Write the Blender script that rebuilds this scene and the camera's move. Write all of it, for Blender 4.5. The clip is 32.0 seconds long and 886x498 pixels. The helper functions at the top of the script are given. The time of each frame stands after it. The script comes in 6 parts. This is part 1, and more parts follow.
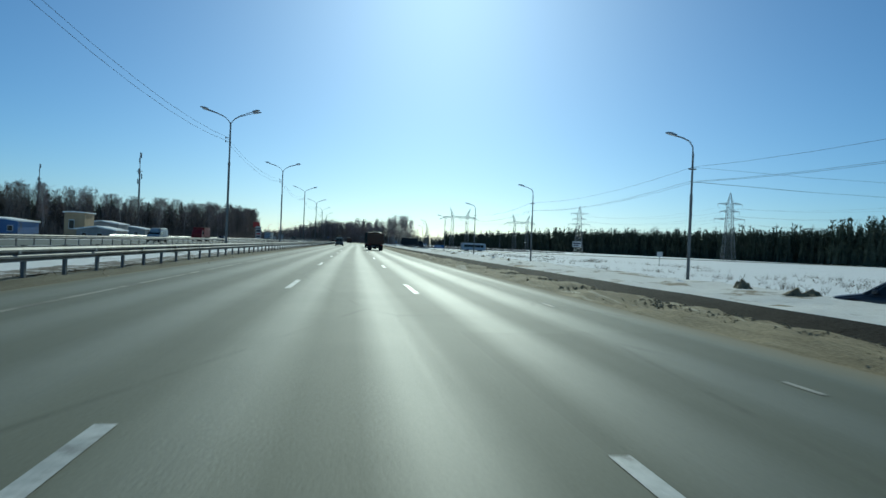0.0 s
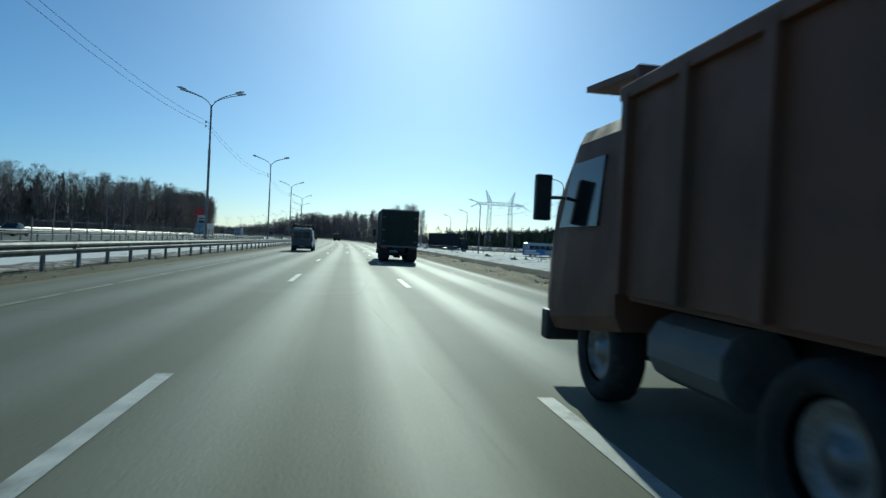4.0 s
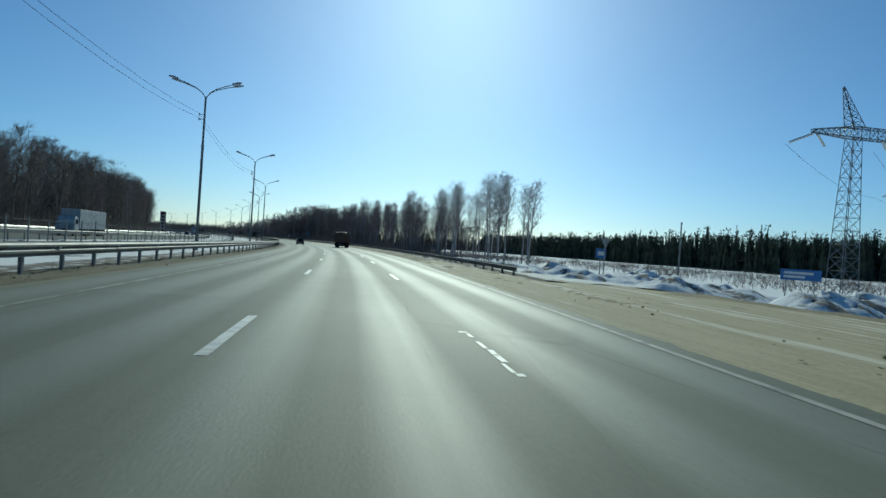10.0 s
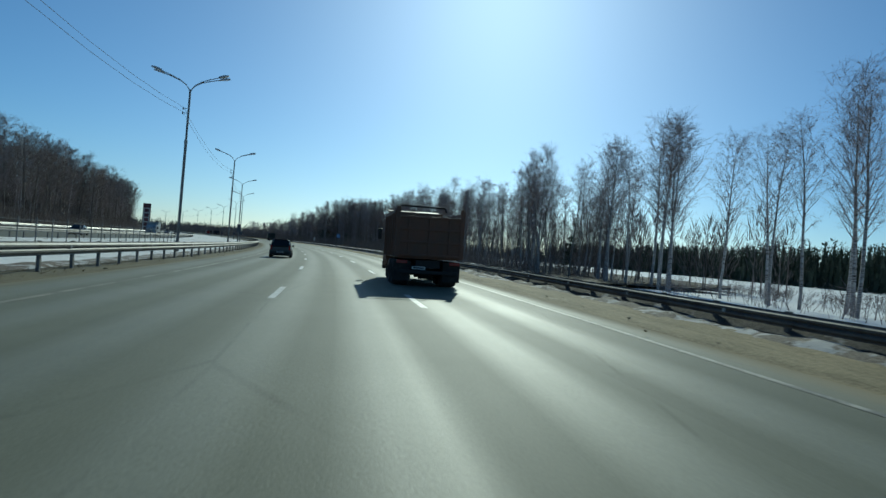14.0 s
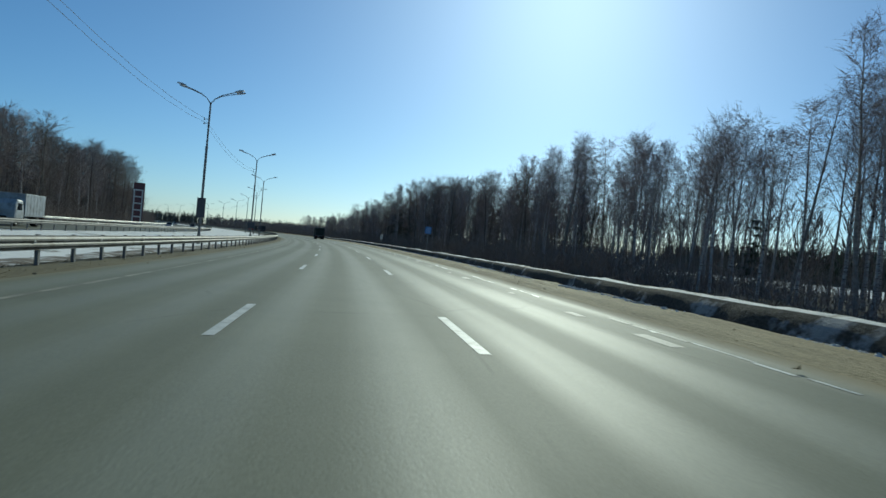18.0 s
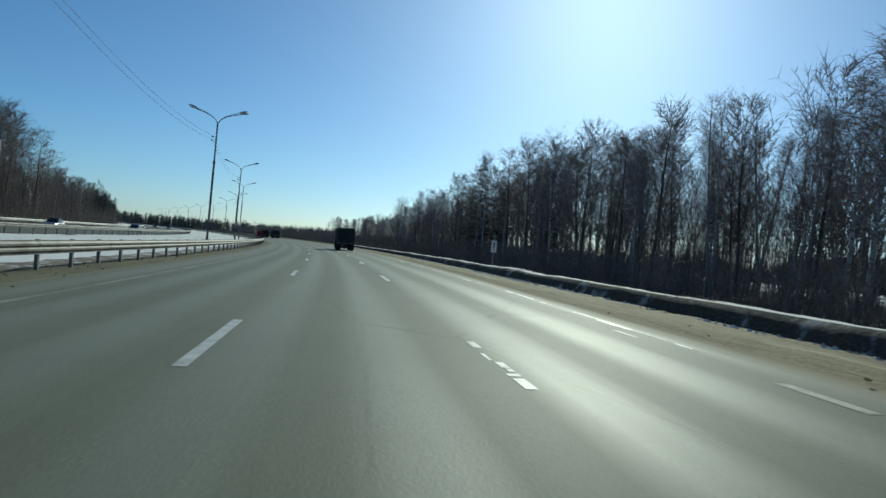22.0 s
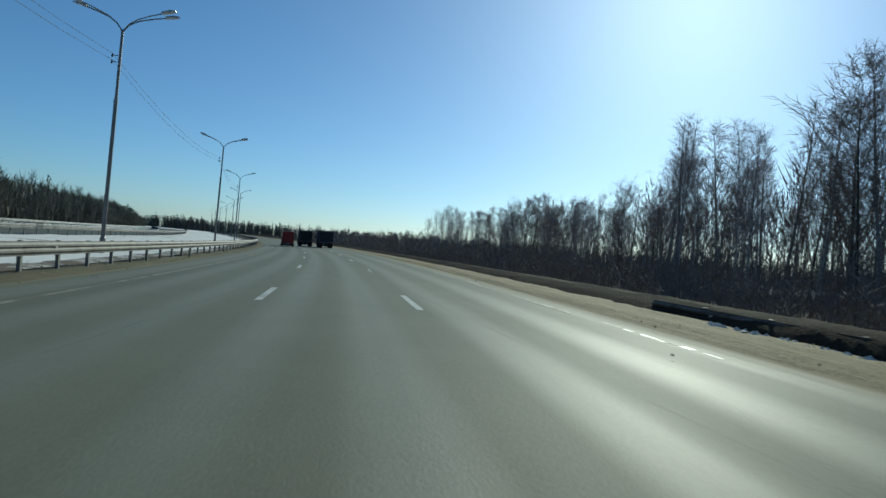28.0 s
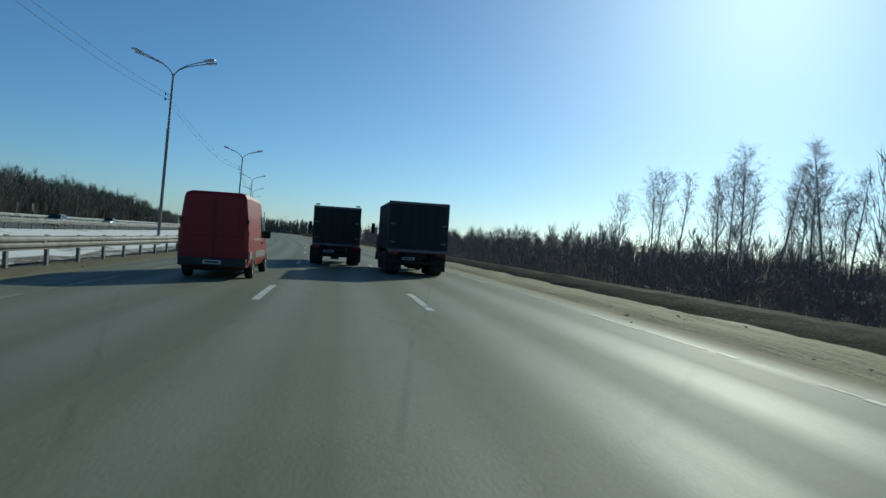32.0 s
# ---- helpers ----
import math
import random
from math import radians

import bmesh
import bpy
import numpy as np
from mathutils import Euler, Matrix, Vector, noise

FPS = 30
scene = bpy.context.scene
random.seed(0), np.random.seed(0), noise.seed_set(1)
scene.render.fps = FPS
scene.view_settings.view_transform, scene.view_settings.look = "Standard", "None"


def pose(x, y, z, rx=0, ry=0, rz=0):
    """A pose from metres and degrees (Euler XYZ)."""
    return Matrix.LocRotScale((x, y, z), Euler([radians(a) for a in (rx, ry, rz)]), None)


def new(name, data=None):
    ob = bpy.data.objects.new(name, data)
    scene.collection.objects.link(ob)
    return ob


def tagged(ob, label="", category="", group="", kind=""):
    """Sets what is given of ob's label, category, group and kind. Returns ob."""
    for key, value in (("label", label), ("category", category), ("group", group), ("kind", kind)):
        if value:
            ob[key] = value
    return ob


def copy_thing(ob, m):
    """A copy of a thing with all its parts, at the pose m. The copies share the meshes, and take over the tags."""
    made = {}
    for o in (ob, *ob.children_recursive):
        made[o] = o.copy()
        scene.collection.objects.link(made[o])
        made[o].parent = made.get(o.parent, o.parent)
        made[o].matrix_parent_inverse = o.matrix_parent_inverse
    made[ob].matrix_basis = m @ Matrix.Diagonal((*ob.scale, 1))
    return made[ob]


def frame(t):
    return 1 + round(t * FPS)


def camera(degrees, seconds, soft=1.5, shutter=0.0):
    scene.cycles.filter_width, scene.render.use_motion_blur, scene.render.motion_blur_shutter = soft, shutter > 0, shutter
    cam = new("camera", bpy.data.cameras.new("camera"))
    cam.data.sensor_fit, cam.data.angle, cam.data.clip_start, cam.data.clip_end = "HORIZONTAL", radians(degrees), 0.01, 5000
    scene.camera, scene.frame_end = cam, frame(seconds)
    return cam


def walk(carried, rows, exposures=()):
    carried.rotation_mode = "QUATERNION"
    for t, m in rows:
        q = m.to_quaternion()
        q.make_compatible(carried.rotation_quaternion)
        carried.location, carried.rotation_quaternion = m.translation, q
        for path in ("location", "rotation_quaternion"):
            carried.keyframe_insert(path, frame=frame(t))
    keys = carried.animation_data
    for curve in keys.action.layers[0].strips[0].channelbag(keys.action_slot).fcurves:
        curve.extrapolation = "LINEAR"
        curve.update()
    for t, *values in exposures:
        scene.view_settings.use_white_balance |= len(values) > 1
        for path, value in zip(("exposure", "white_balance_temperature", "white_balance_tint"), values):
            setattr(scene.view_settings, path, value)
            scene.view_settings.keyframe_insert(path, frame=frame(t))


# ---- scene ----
cam = camera(69.5, 32.0, soft=1.5, shutter=0.08)

# time, x, y, yaw, pitch, roll of the camera; its eye rides 1.45 m over the road
PATH = [
    (0.0, 0.00, 0.00, -6.43, -0.40, -2.34),
    (0.5, -0.41, 13.34, -6.46, -0.32, -2.40),
    (1.0, -0.81, 26.65, -6.50, -0.24, -2.46),
    (1.5, -1.20, 39.95, -6.56, -0.12, -2.52),
    (2.0, -1.57, 53.24, -6.64, -0.04, -2.58),
    (2.5, -1.92, 66.50, -6.73, -0.04, -2.64),
    (3.0, -2.25, 79.74, -6.86, -0.14, -2.69),
    (3.5, -2.53, 92.97, -7.15, -0.42, -2.75),
    (4.0, -2.75, 106.17, -7.37, -0.55, -2.81),
    (4.5, -2.94, 119.34, -7.24, -0.68, -2.87),
    (5.0, -3.19, 132.49, -7.05, -0.82, -2.93),
    (5.5, -3.45, 145.60, -7.03, -0.95, -3.00),
    (6.0, -3.72, 158.67, -7.05, -1.10, -3.06),
    (6.5, -3.99, 171.71, -6.99, -1.07, -3.14),
    (7.0, -4.27, 184.71, -6.91, -0.99, -3.21),
    (7.5, -4.57, 197.68, -6.86, -0.93, -3.29),
    (8.0, -4.88, 210.63, -6.79, -0.85, -3.38),
    (8.5, -5.20, 223.57, -6.71, -0.72, -3.47),
    (9.0, -5.55, 236.51, -6.57, -0.55, -3.57),
    (9.5, -5.95, 249.48, -6.31, -0.33, -3.69),
    (10.0, -6.41, 262.47, -6.02, -0.14, -3.81),
    (10.5, -6.92, 275.49, -5.83, -0.09, -3.93),
    (11.0, -7.49, 288.52, -5.55, -0.06, -4.06),
    (11.5, -8.15, 301.53, -4.91, 0.05, -4.19),
    (12.0, -8.97, 314.50, -4.23, 0.17, -4.32),
    (12.5, -9.91, 327.36, -3.78, 0.30, -4.45),
    (13.0, -10.93, 340.09, -3.37, 0.39, -4.57),
    (13.5, -12.04, 352.62, -2.93, 0.29, -4.69),
    (14.0, -13.23, 364.94, -2.28, 0.26, -4.80),
    (14.5, -14.60, 377.03, -0.99, 0.70, -4.91),
    (15.0, -16.23, 388.88, 0.25, 0.40, -5.00),
    (15.5, -18.00, 400.51, 0.65, 0.11, -5.08),
    (16.0, -19.81, 412.00, 0.88, -0.19, -5.15),
    (16.5, -21.67, 423.38, 1.42, -0.49, -5.21),
    (17.0, -23.65, 434.68, 2.07, -0.39, -5.25),
    (17.5, -25.76, 445.94, 2.85, -0.34, -5.28),
    (18.0, -28.03, 457.18, 3.64, -0.27, -5.31),
    (18.5, -30.44, 468.39, 4.32, -0.15, -5.32),
    (19.0, -32.99, 479.61, 4.89, -0.01, -5.33),
    (19.5, -35.63, 490.81, 5.27, 0.13, -5.34),
    (20.0, -38.34, 502.01, 5.57, 0.24, -5.34),
    (20.5, -41.11, 513.19, 5.81, 0.29, -5.33),
    (21.0, -43.91, 524.33, 6.07, 0.28, -5.33),
    (21.5, -46.76, 535.44, 6.40, 0.21, -5.32),
    (22.0, -49.68, 546.51, 6.86, 0.12, -5.31),
    (22.5, -52.71, 557.51, 7.65, 0.06, -5.31),
    (23.0, -55.90, 568.45, 8.46, 0.03, -5.31),
    (23.5, -59.20, 579.33, 8.92, 0.03, -5.31),
    (24.0, -62.58, 590.16, 9.44, 0.12, -5.32),
    (24.5, -66.10, 600.93, 10.55, 0.42, -5.32),
    (25.0, -69.84, 611.62, 11.56, 0.41, -5.33),
    (25.5, -73.68, 622.26, 11.72, 0.41, -5.34),
    (26.0, -77.53, 632.90, 11.73, 0.40, -5.35),
    (26.5, -81.42, 643.52, 12.06, 0.40, -5.36),
    (27.0, -85.37, 654.11, 12.58, 0.12, -5.37),
    (27.5, -89.44, 664.66, 13.35, 0.15, -5.37),
    (28.0, -93.67, 675.14, 14.24, 0.25, -5.38),
    (28.5, -98.06, 685.56, 15.12, 0.30, -5.39),
    (29.0, -102.61, 695.92, 16.00, 0.34, -5.40),
    (29.5, -107.32, 706.21, 16.86, 0.37, -5.40),
    (30.0, -112.18, 716.44, 17.64, 0.36, -5.41),
    (30.5, -117.17, 726.62, 18.21, 0.28, -5.42),
    (31.0, -122.25, 736.76, 18.68, 0.16, -5.42),
    (31.5, -127.42, 746.87, 19.12, -0.01, -5.43),
    (32.0, -132.67, 756.95, 19.55, -0.20, -5.44),
]
walk(cam, [(t, pose(x, y, 1.45, 90 + pitch, roll, yaw)) for t, x, y, yaw, pitch, roll in PATH],
     exposures=[(0.0, -0.14, 5060, -15), (14.0, -0.11, 5130, -15), (17.0, -0.02, 5270, -13), (26.0, 0.05, 5360, -12), (32.0, 0.09, 5410, -12)])

# ---------------------------------------------------------------- light
SUN_YAW, SUN_ELEVATION = -5.9, 26.0
world = bpy.data.worlds.new("winter_sky")
world.use_nodes = True
scene.world = world
nt = world.node_tree
sky = nt.nodes.new("ShaderNodeTexSky")
sky.sky_type, sky.sun_disc = "NISHITA", False
sky.sun_elevation, sky.sun_rotation = radians(SUN_ELEVATION), radians(-SUN_YAW)
sky.air_density, sky.dust_density, sky.ozone_density, sky.altitude = 0.85, 0.66, 5.2, 150
nt.links.new(sky.outputs[0], nt.nodes["Background"].inputs[0])
nt.nodes["Background"].inputs[1].default_value = 0.075
sun_lamp = bpy.data.lights.new("sun", "SUN")
sun_lamp.energy, sun_lamp.angle, sun_lamp.color = 3.5, radians(0.55), (1.0, 0.86, 0.67)
sun = new("sun", sun_lamp)
sun.rotation_euler = (radians(90 - SUN_ELEVATION), 0, radians(SUN_YAW + 180))

# ---------------------------------------------------------------- the road's line
# heading of the road's reference line, every 40 m from station -80
HEADINGS = [1.85, 1.85, 1.9, 1.57, 1.26, 1.08, 1.1, 1.27, 1.66, 2.48, 3.92, 5.99, 8.41, 10.72, 12.65, 14.22, 15.89, 17.87, 19.94, 22.16, 24.66, 27.22, 29.56, 31.9, 33.77, 35.17, 36.11, 36.58, 36.58, 36.58, 36.58, 36.58, 36.58, 36.58]
STATIONS = np.arange(-80, 1240.1, 0.5)
_h = np.radians(np.interp(STATIONS, np.arange(-80, 1241, 40.0), HEADINGS))
_x, _y = np.cumsum(-np.sin(_h)) * 0.5, np.cumsum(np.cos(_h)) * 0.5
_zero = int(np.argmin(abs(STATIONS)))
_x, _y = _x - _x[_zero], _y - _y[_zero]


def bank(s):
    """Cross slope of the road, up to the right in the long bend."""
    return np.tan(np.radians(np.interp(s, [0, 105, 212, 312, 412, 510, 605], [0, 0, 0.2, 0.7, 1.5, 1.9, 2.0])))


def place(s, o, z=0.0):
    """World point at station s, o metres to the right of the line, z over the road's plane."""
    h = np.interp(s, STATIONS, _h)
    lean = bank(s) * min(max(o, -14), 10)
    return Vector((np.interp(s, STATIONS, _x) + math.cos(h) * o, np.interp(s, STATIONS, _y) + math.sin(h) * o, lean + z))


def stand(s, o, z=0.0, turn=0.0, tilt=True):
    """Pose at a station: y along the road, z up."""
    h = math.degrees(np.interp(s, STATIONS, _h))
    p = place(s, o, z)
    roll = -math.degrees(math.atan(bank(s))) if tilt and -14 < o < 10 else 0
    return pose(p.x, p.y, p.z, 0, roll, h + turn)


GROUND = -0.85


def BANK(s):
    return float(np.interp(s, [292, 320, 420, 460, 500, 685, 715], [0.15, 0.55, 0.8, 0.76, 0.7, 0.68, 0.45])) * (1 + 0.12 * noise.noise((s * 0.21, 3, 3)))



# ---------------------------------------------------------------- materials
def material(name, rough=0.8, metal=0.0, spec=0.5):
    m = bpy.data.materials.new(name)
    m.use_nodes = True
    b = m.node_tree.nodes["Principled BSDF"]
    b.inputs["Roughness"].default_value, b.inputs["Metallic"].default_value = rough, metal
    b.inputs["Specular IOR Level"].default_value = spec
    return m, m.node_tree, b


def node(t, kind, **values):
    n = t.nodes.new("ShaderNode" + kind)
    for key, value in values.items():
        n.inputs[key.replace("_", " ")].default_value = value
    return n


def ramp(t, fac, *stops):
    r = t.nodes.new("ShaderNodeValToRGB")
    while len(r.color_ramp.elements) < len(stops):
        r.color_ramp.elements.new(0.5)
    for e, (at, c) in zip(r.color_ramp.elements, stops):
        e.position = at
        e.color = (*c, 1) if isinstance(c, tuple) else (c, c, c, 1)
    t.links.new(fac, r.inputs[0])
    return r.outputs[0]


def mixed(t, fac, a, b, mode="MIX"):
    m = t.nodes.new("ShaderNodeMix")
    m.data_type, m.blend_type = "RGBA", mode
    for sock, value in ((m.inputs[0], fac), (m.inputs[6], a), (m.inputs[7], b)):
        if isinstance(value, (int, float)):
            sock.default_value = value
        elif isinstance(value, tuple):
            sock.default_value = (*value, 1)
        else:
            t.links.new(value, sock)
    return m.outputs[2]


def maths(t, op, a, b=None):
    m = t.nodes.new("ShaderNodeMath")
    m.operation = op
    for sock, value in zip(m.inputs, (a, b)):
        if value is None:
            continue
        if isinstance(value, (int, float)):
            sock.default_value = value
        else:
            t.links.new(value, sock)
    return m.outputs[0]


def noisy(t, vector, scale, detail=4, rough=0.6):
    n = node(t, "TexNoise", Scale=scale, Detail=detail, Roughness=rough)
    t.links.new(vector, n.inputs["Vector"])
    return n.outputs[0]


def bumped(t, b, height, strength=0.4, distance=0.02):
    n = node(t, "Bump", Strength=strength, Distance=distance)
    t.links.new(height, n.inputs["Height"])
    t.links.new(n.outputs[0], b.inputs["Normal"])


def surface(name, dark, light, scale=3.0, fine=40.0, rough=0.8, metal=0.0, bump=0.3, distance=0.01, dirt=None, spec=0.5, spots=0.55):
    """A worn two-tone surface: broad variation, fine grain, and patches of dirt."""
    m, t, b = material(name, rough, metal, spec)
    pos = t.nodes.new("ShaderNodeTexCoord").outputs["Object"]
    broad, grain = noisy(t, pos, scale), noisy(t, pos, fine, 3)
    col = ramp(t, maths(t, "ADD", maths(t, "MULTIPLY", broad, 0.7), maths(t, "MULTIPLY", grain, 0.3)), (0.36, dark), (0.64, light))
    if dirt:
        col = mixed(t, ramp(t, noisy(t, pos, scale * 0.6, 6, 0.7), (spots, 0.0), (spots + 0.15, 1.0)), col, dirt)
    t.links.new(col, b.inputs["Base Color"])
    t.links.new(maths(t, "ADD", maths(t, "MULTIPLY", broad, 0.24), rough - 0.12), b.inputs["Roughness"])
    if bump:
        bumped(t, b, grain, bump, distance)
    return m


def asphalt(name, tracks=True):
    """Grey asphalt; along each lane the tyres have polished two darker, smoother strips."""
    m, t, b = material(name, 0.5, 0, 0.25)
    uv = t.nodes.new("ShaderNodeUVMap")
    sep = t.nodes.new("ShaderNodeSeparateXYZ")
    t.links.new(uv.outputs[0], sep.inputs[0])
    pos = t.nodes.new("ShaderNodeTexCoord").outputs["Object"]
    grain, broad, patch = noisy(t, pos, 28, 3, 0.7), noisy(t, pos, 0.5, 4), noisy(t, pos, 0.11, 4)
    stretch = node(t, "Mapping", Scale=(1.6, 0.02, 1))
    t.links.new(uv.outputs[0], stretch.inputs[0])
    streak = noisy(t, stretch.outputs[0], 1.0, 5, 0.65)
    col = ramp(t, maths(t, "ADD", maths(t, "MULTIPLY", broad, 0.5), maths(t, "MULTIPLY", streak, 0.5)), (0.3, (0.160, 0.166, 0.118)), (0.7, (0.203, 0.209, 0.150)))
    col = mixed(t, 0.35, col, ramp(t, grain, (0.3, 0.3), (0.7, 1.0)), "MULTIPLY")
    wide = node(t, "Mapping", Scale=(0.22, 0.055, 1))
    t.links.new(uv.outputs[0], wide.inputs[0])
    warp = mixed(t, 0.12, wide.outputs[0], node(t, "TexNoise", Scale=2.2, Detail=4).outputs[1])
    cells = t.nodes.new("ShaderNodeTexVoronoi")
    cells.feature = "DISTANCE_TO_EDGE"
    cells.inputs["Scale"].default_value = 1.0
    t.links.new(warp, cells.inputs["Vector"])
    crack = maths(t, "MULTIPLY", ramp(t, cells.outputs["Distance"], (0.002, 1.0), (0.007, 0.0)), ramp(t, broad, (0.45, 0.0), (0.6, 0.3)))
    col = mixed(t, crack, col, (0.03, 0.027, 0.02))
    mend = node(t, "Mapping", Scale=(0.27, 0.03, 1))
    t.links.new(uv.outputs[0], mend.inputs[0])
    blocks = t.nodes.new("ShaderNodeTexVoronoi")
    blocks.distance = "CHEBYCHEV"
    blocks.inputs["Scale"].default_value = 1.0
    t.links.new(mend.outputs[0], blocks.inputs["Vector"])
    tone = t.nodes.new("ShaderNodeSeparateColor")
    t.links.new(blocks.outputs["Color"], tone.inputs[0])
    col = mixed(t, 0.5, col, ramp(t, tone.outputs[0], (0.0, 0.72), (0.25, 0.95), (1.0, 1.0)), "MULTIPLY")
    if not tracks:
        col = mixed(t, 0.5, col, (0.05, 0.052, 0.042))
    rough = maths(t, "ADD", maths(t, "MULTIPLY", patch, 0.08), maths(t, "ADD", maths(t, "MULTIPLY", streak, 0.12), 0.60))
    if tracks:
        drift = maths(t, "MULTIPLY", maths(t, "SUBTRACT", streak, 0.5), 0.10)
        lane = maths(t, "FRACT", maths(t, "ADD", drift, maths(t, "DIVIDE", maths(t, "ADD", sep.outputs[0], 24.25 - 0.05), 3.7)))
        pair = maths(t, "ABSOLUTE", maths(t, "SUBTRACT", maths(t, "ABSOLUTE", maths(t, "SUBTRACT", lane, 0.5)), 0.24))
        worn = ramp(t, pair, (0.05, 1.0), (0.17, 0.0))
        rough = maths(t, "SUBTRACT", rough, maths(t, "MULTIPLY", worn, 0.05))
        t.links.new(maths(t, "ADD", maths(t, "MULTIPLY", worn, 0.17), maths(t, "ADD", maths(t, "MULTIPLY", streak, 0.12), 0.08)), b.inputs["Specular IOR Level"])
        col = mixed(t, maths(t, "MULTIPLY", maths(t, "SUBTRACT", 1.0, worn), 0.10), col, (0.07, 0.067, 0.048))
        n = node(t, "MapRange", From_Min=5.95, From_Max=6.9)
        edge = maths(t, "MAXIMUM", sep.outputs[0], maths(t, "SUBTRACT", maths(t, "MULTIPLY", sep.outputs[0], -1.0), 1.3))
        t.links.new(maths(t, "ADD", edge, maths(t, "MULTIPLY", maths(t, "SUBTRACT", streak, 0.5), 0.9)), n.inputs[0])
        col = mixed(t, n.outputs[0], col, (0.27, 0.225, 0.13))
        rough = maths(t, "ADD", rough, maths(t, "MULTIPLY", n.outputs[0], 0.35))
    t.links.new(col, b.inputs["Base Color"])
    t.links.new(rough, b.inputs["Roughness"])
    bumped(t, b, grain, 0.35, 0.012)
    return m


def snow_ground(name, cover=0.5, scale=0.12, soil=(0.16, 0.125, 0.085), soil2=(0.09, 0.075, 0.05), white=(0.84, 0.84, 0.82), spec=0.15, along=False):
    """Old snow over dead grass and soil: bare patches where it has thawed. along: drawn out in ruts along the road."""
    m, t, b = material(name, 0.85, 0, spec)
    pos = t.nodes.new("ShaderNodeTexCoord").outputs["Object"]
    lie = pos
    if along:
        ruts = node(t, "Mapping", Scale=(1.5, 0.1, 1))
        t.links.new(t.nodes.new("ShaderNodeUVMap").outputs[0], ruts.inputs[0])
        lie = ruts.outputs[0]
    patch, mid, grain = noisy(t, lie, scale * (2 if along else 1), 6, 0.65), noisy(t, lie, 1.7, 5, 0.7), noisy(t, pos, 14, 4, 0.7)
    tone = maths(t, "ADD", maths(t, "MULTIPLY", grain, 0.55), maths(t, "MULTIPLY", mid, 0.45)) if along else grain
    earth = ramp(t, tone, (0.36, soil2), (0.62, soil))
    snow = mixed(t, ramp(t, mid, (0.45, 0.0), (0.75, 0.6)), white, tuple(0.62 * w + 0.38 * e for w, e in zip(white, soil)))
    edge = maths(t, "ADD", patch, maths(t, "MULTIPLY", maths(t, "SUBTRACT", mid, 0.5), 0.35))
    fac = ramp(t, edge, (1 - cover - 0.03, 0.0), (1 - cover + 0.05, 1.0))
    t.links.new(mixed(t, fac, earth, snow), b.inputs["Base Color"])
    bumped(t, b, maths(t, "ADD", mid, maths(t, "MULTIPLY", grain, 0.3)), 0.6, 0.12)
    return m


ASPHALT = asphalt("asphalt")
OLD_ASPHALT = asphalt("old_asphalt", False)
PAINT = surface("road_paint", (0.32, 0.33, 0.30), (0.56, 0.56, 0.52), 2.4, 30, 0.6, dirt=(0.13, 0.125, 0.1), spots=0.53, bump=0.2)
OLD_PAINT = surface("worn_road_paint", (0.20, 0.19, 0.15), (0.40, 0.38, 0.31), 1.5, 20, 0.7, dirt=(0.10, 0.10, 0.085), spots=0.52, bump=0.2)
FADED_PAINT = surface("faded_edge_paint", (0.21, 0.205, 0.155), (0.31, 0.30, 0.235), 1.1, 18, 0.75, dirt=(0.13, 0.125, 0.09), spots=0.44, bump=0.2)
FIELD = snow_ground("snow_field", 0.70)
SHELF = snow_ground("dusty_snow", 0.60, 0.35, (0.36, 0.30, 0.2), (0.22, 0.18, 0.12), (0.74, 0.72, 0.66))
MEDIAN = snow_ground("median_snow", 0.64, 0.15, (0.2, 0.17, 0.12), white=(0.80, 0.79, 0.75))
LEFT_VERGE = snow_ground("dark_gritty_verge", 0.30, 0.4, (0.20, 0.18, 0.115), (0.095, 0.085, 0.055), (0.30, 0.275, 0.20), 0.08, True)
DIRT = snow_ground("sandy_slush", 0.30, 0.5, (0.33, 0.27, 0.155), (0.18, 0.145, 0.085), (0.44, 0.385, 0.275))
SAND = snow_ground("pale_road_sand", 0.42, 0.3, (0.48, 0.415, 0.255), (0.33, 0.275, 0.165), (0.62, 0.57, 0.43), along=True)
VERGE = snow_ground("rutted_sandy_verge", 0.36, 0.4, (0.36, 0.30, 0.175), (0.17, 0.14, 0.08), (0.50, 0.45, 0.33), 0.1, True)
SLUSH = snow_ground("grey_slush", 0.48, 1.3, (0.22, 0.185, 0.14), (0.10, 0.085, 0.065), (0.50, 0.49, 0.46))
# the ditch face's shade is put into this near-black soil colour
SHADED_SOIL = snow_ground("shaded_wet_soil", 0.04, 0.6, (0.028, 0.024, 0.018), (0.012, 0.011, 0.009), (0.2, 0.18, 0.15), 0.05)
# grime, plus the shade on the bank's road side, put into the colour
SHADED_OLD_SNOW = snow_ground("shaded_grimy_snow", 0.41, 0.8, (0.11, 0.098, 0.08), (0.05, 0.046, 0.037), (0.36, 0.35, 0.33), 0.05)
# darker tone for the bank beyond station 690
DARK_BANK = snow_ground("dark_bank", 0.12, 0.5, (0.055, 0.046, 0.033), (0.025, 0.021, 0.016), (0.20, 0.185, 0.16), 0.02)
WOOD_FLOOR = snow_ground("forest_floor", 0.14, 0.2, (0.10, 0.08, 0.055), (0.05, 0.042, 0.03))
SNOW = snow_ground("packed_snow", 0.75, 0.4, (0.35, 0.31, 0.25), (0.25, 0.22, 0.17))
OLD_HEAP = snow_ground("old_heaped_snow", 0.58, 0.55, (0.24, 0.21, 0.17), (0.12, 0.105, 0.085), (0.78, 0.79, 0.79))
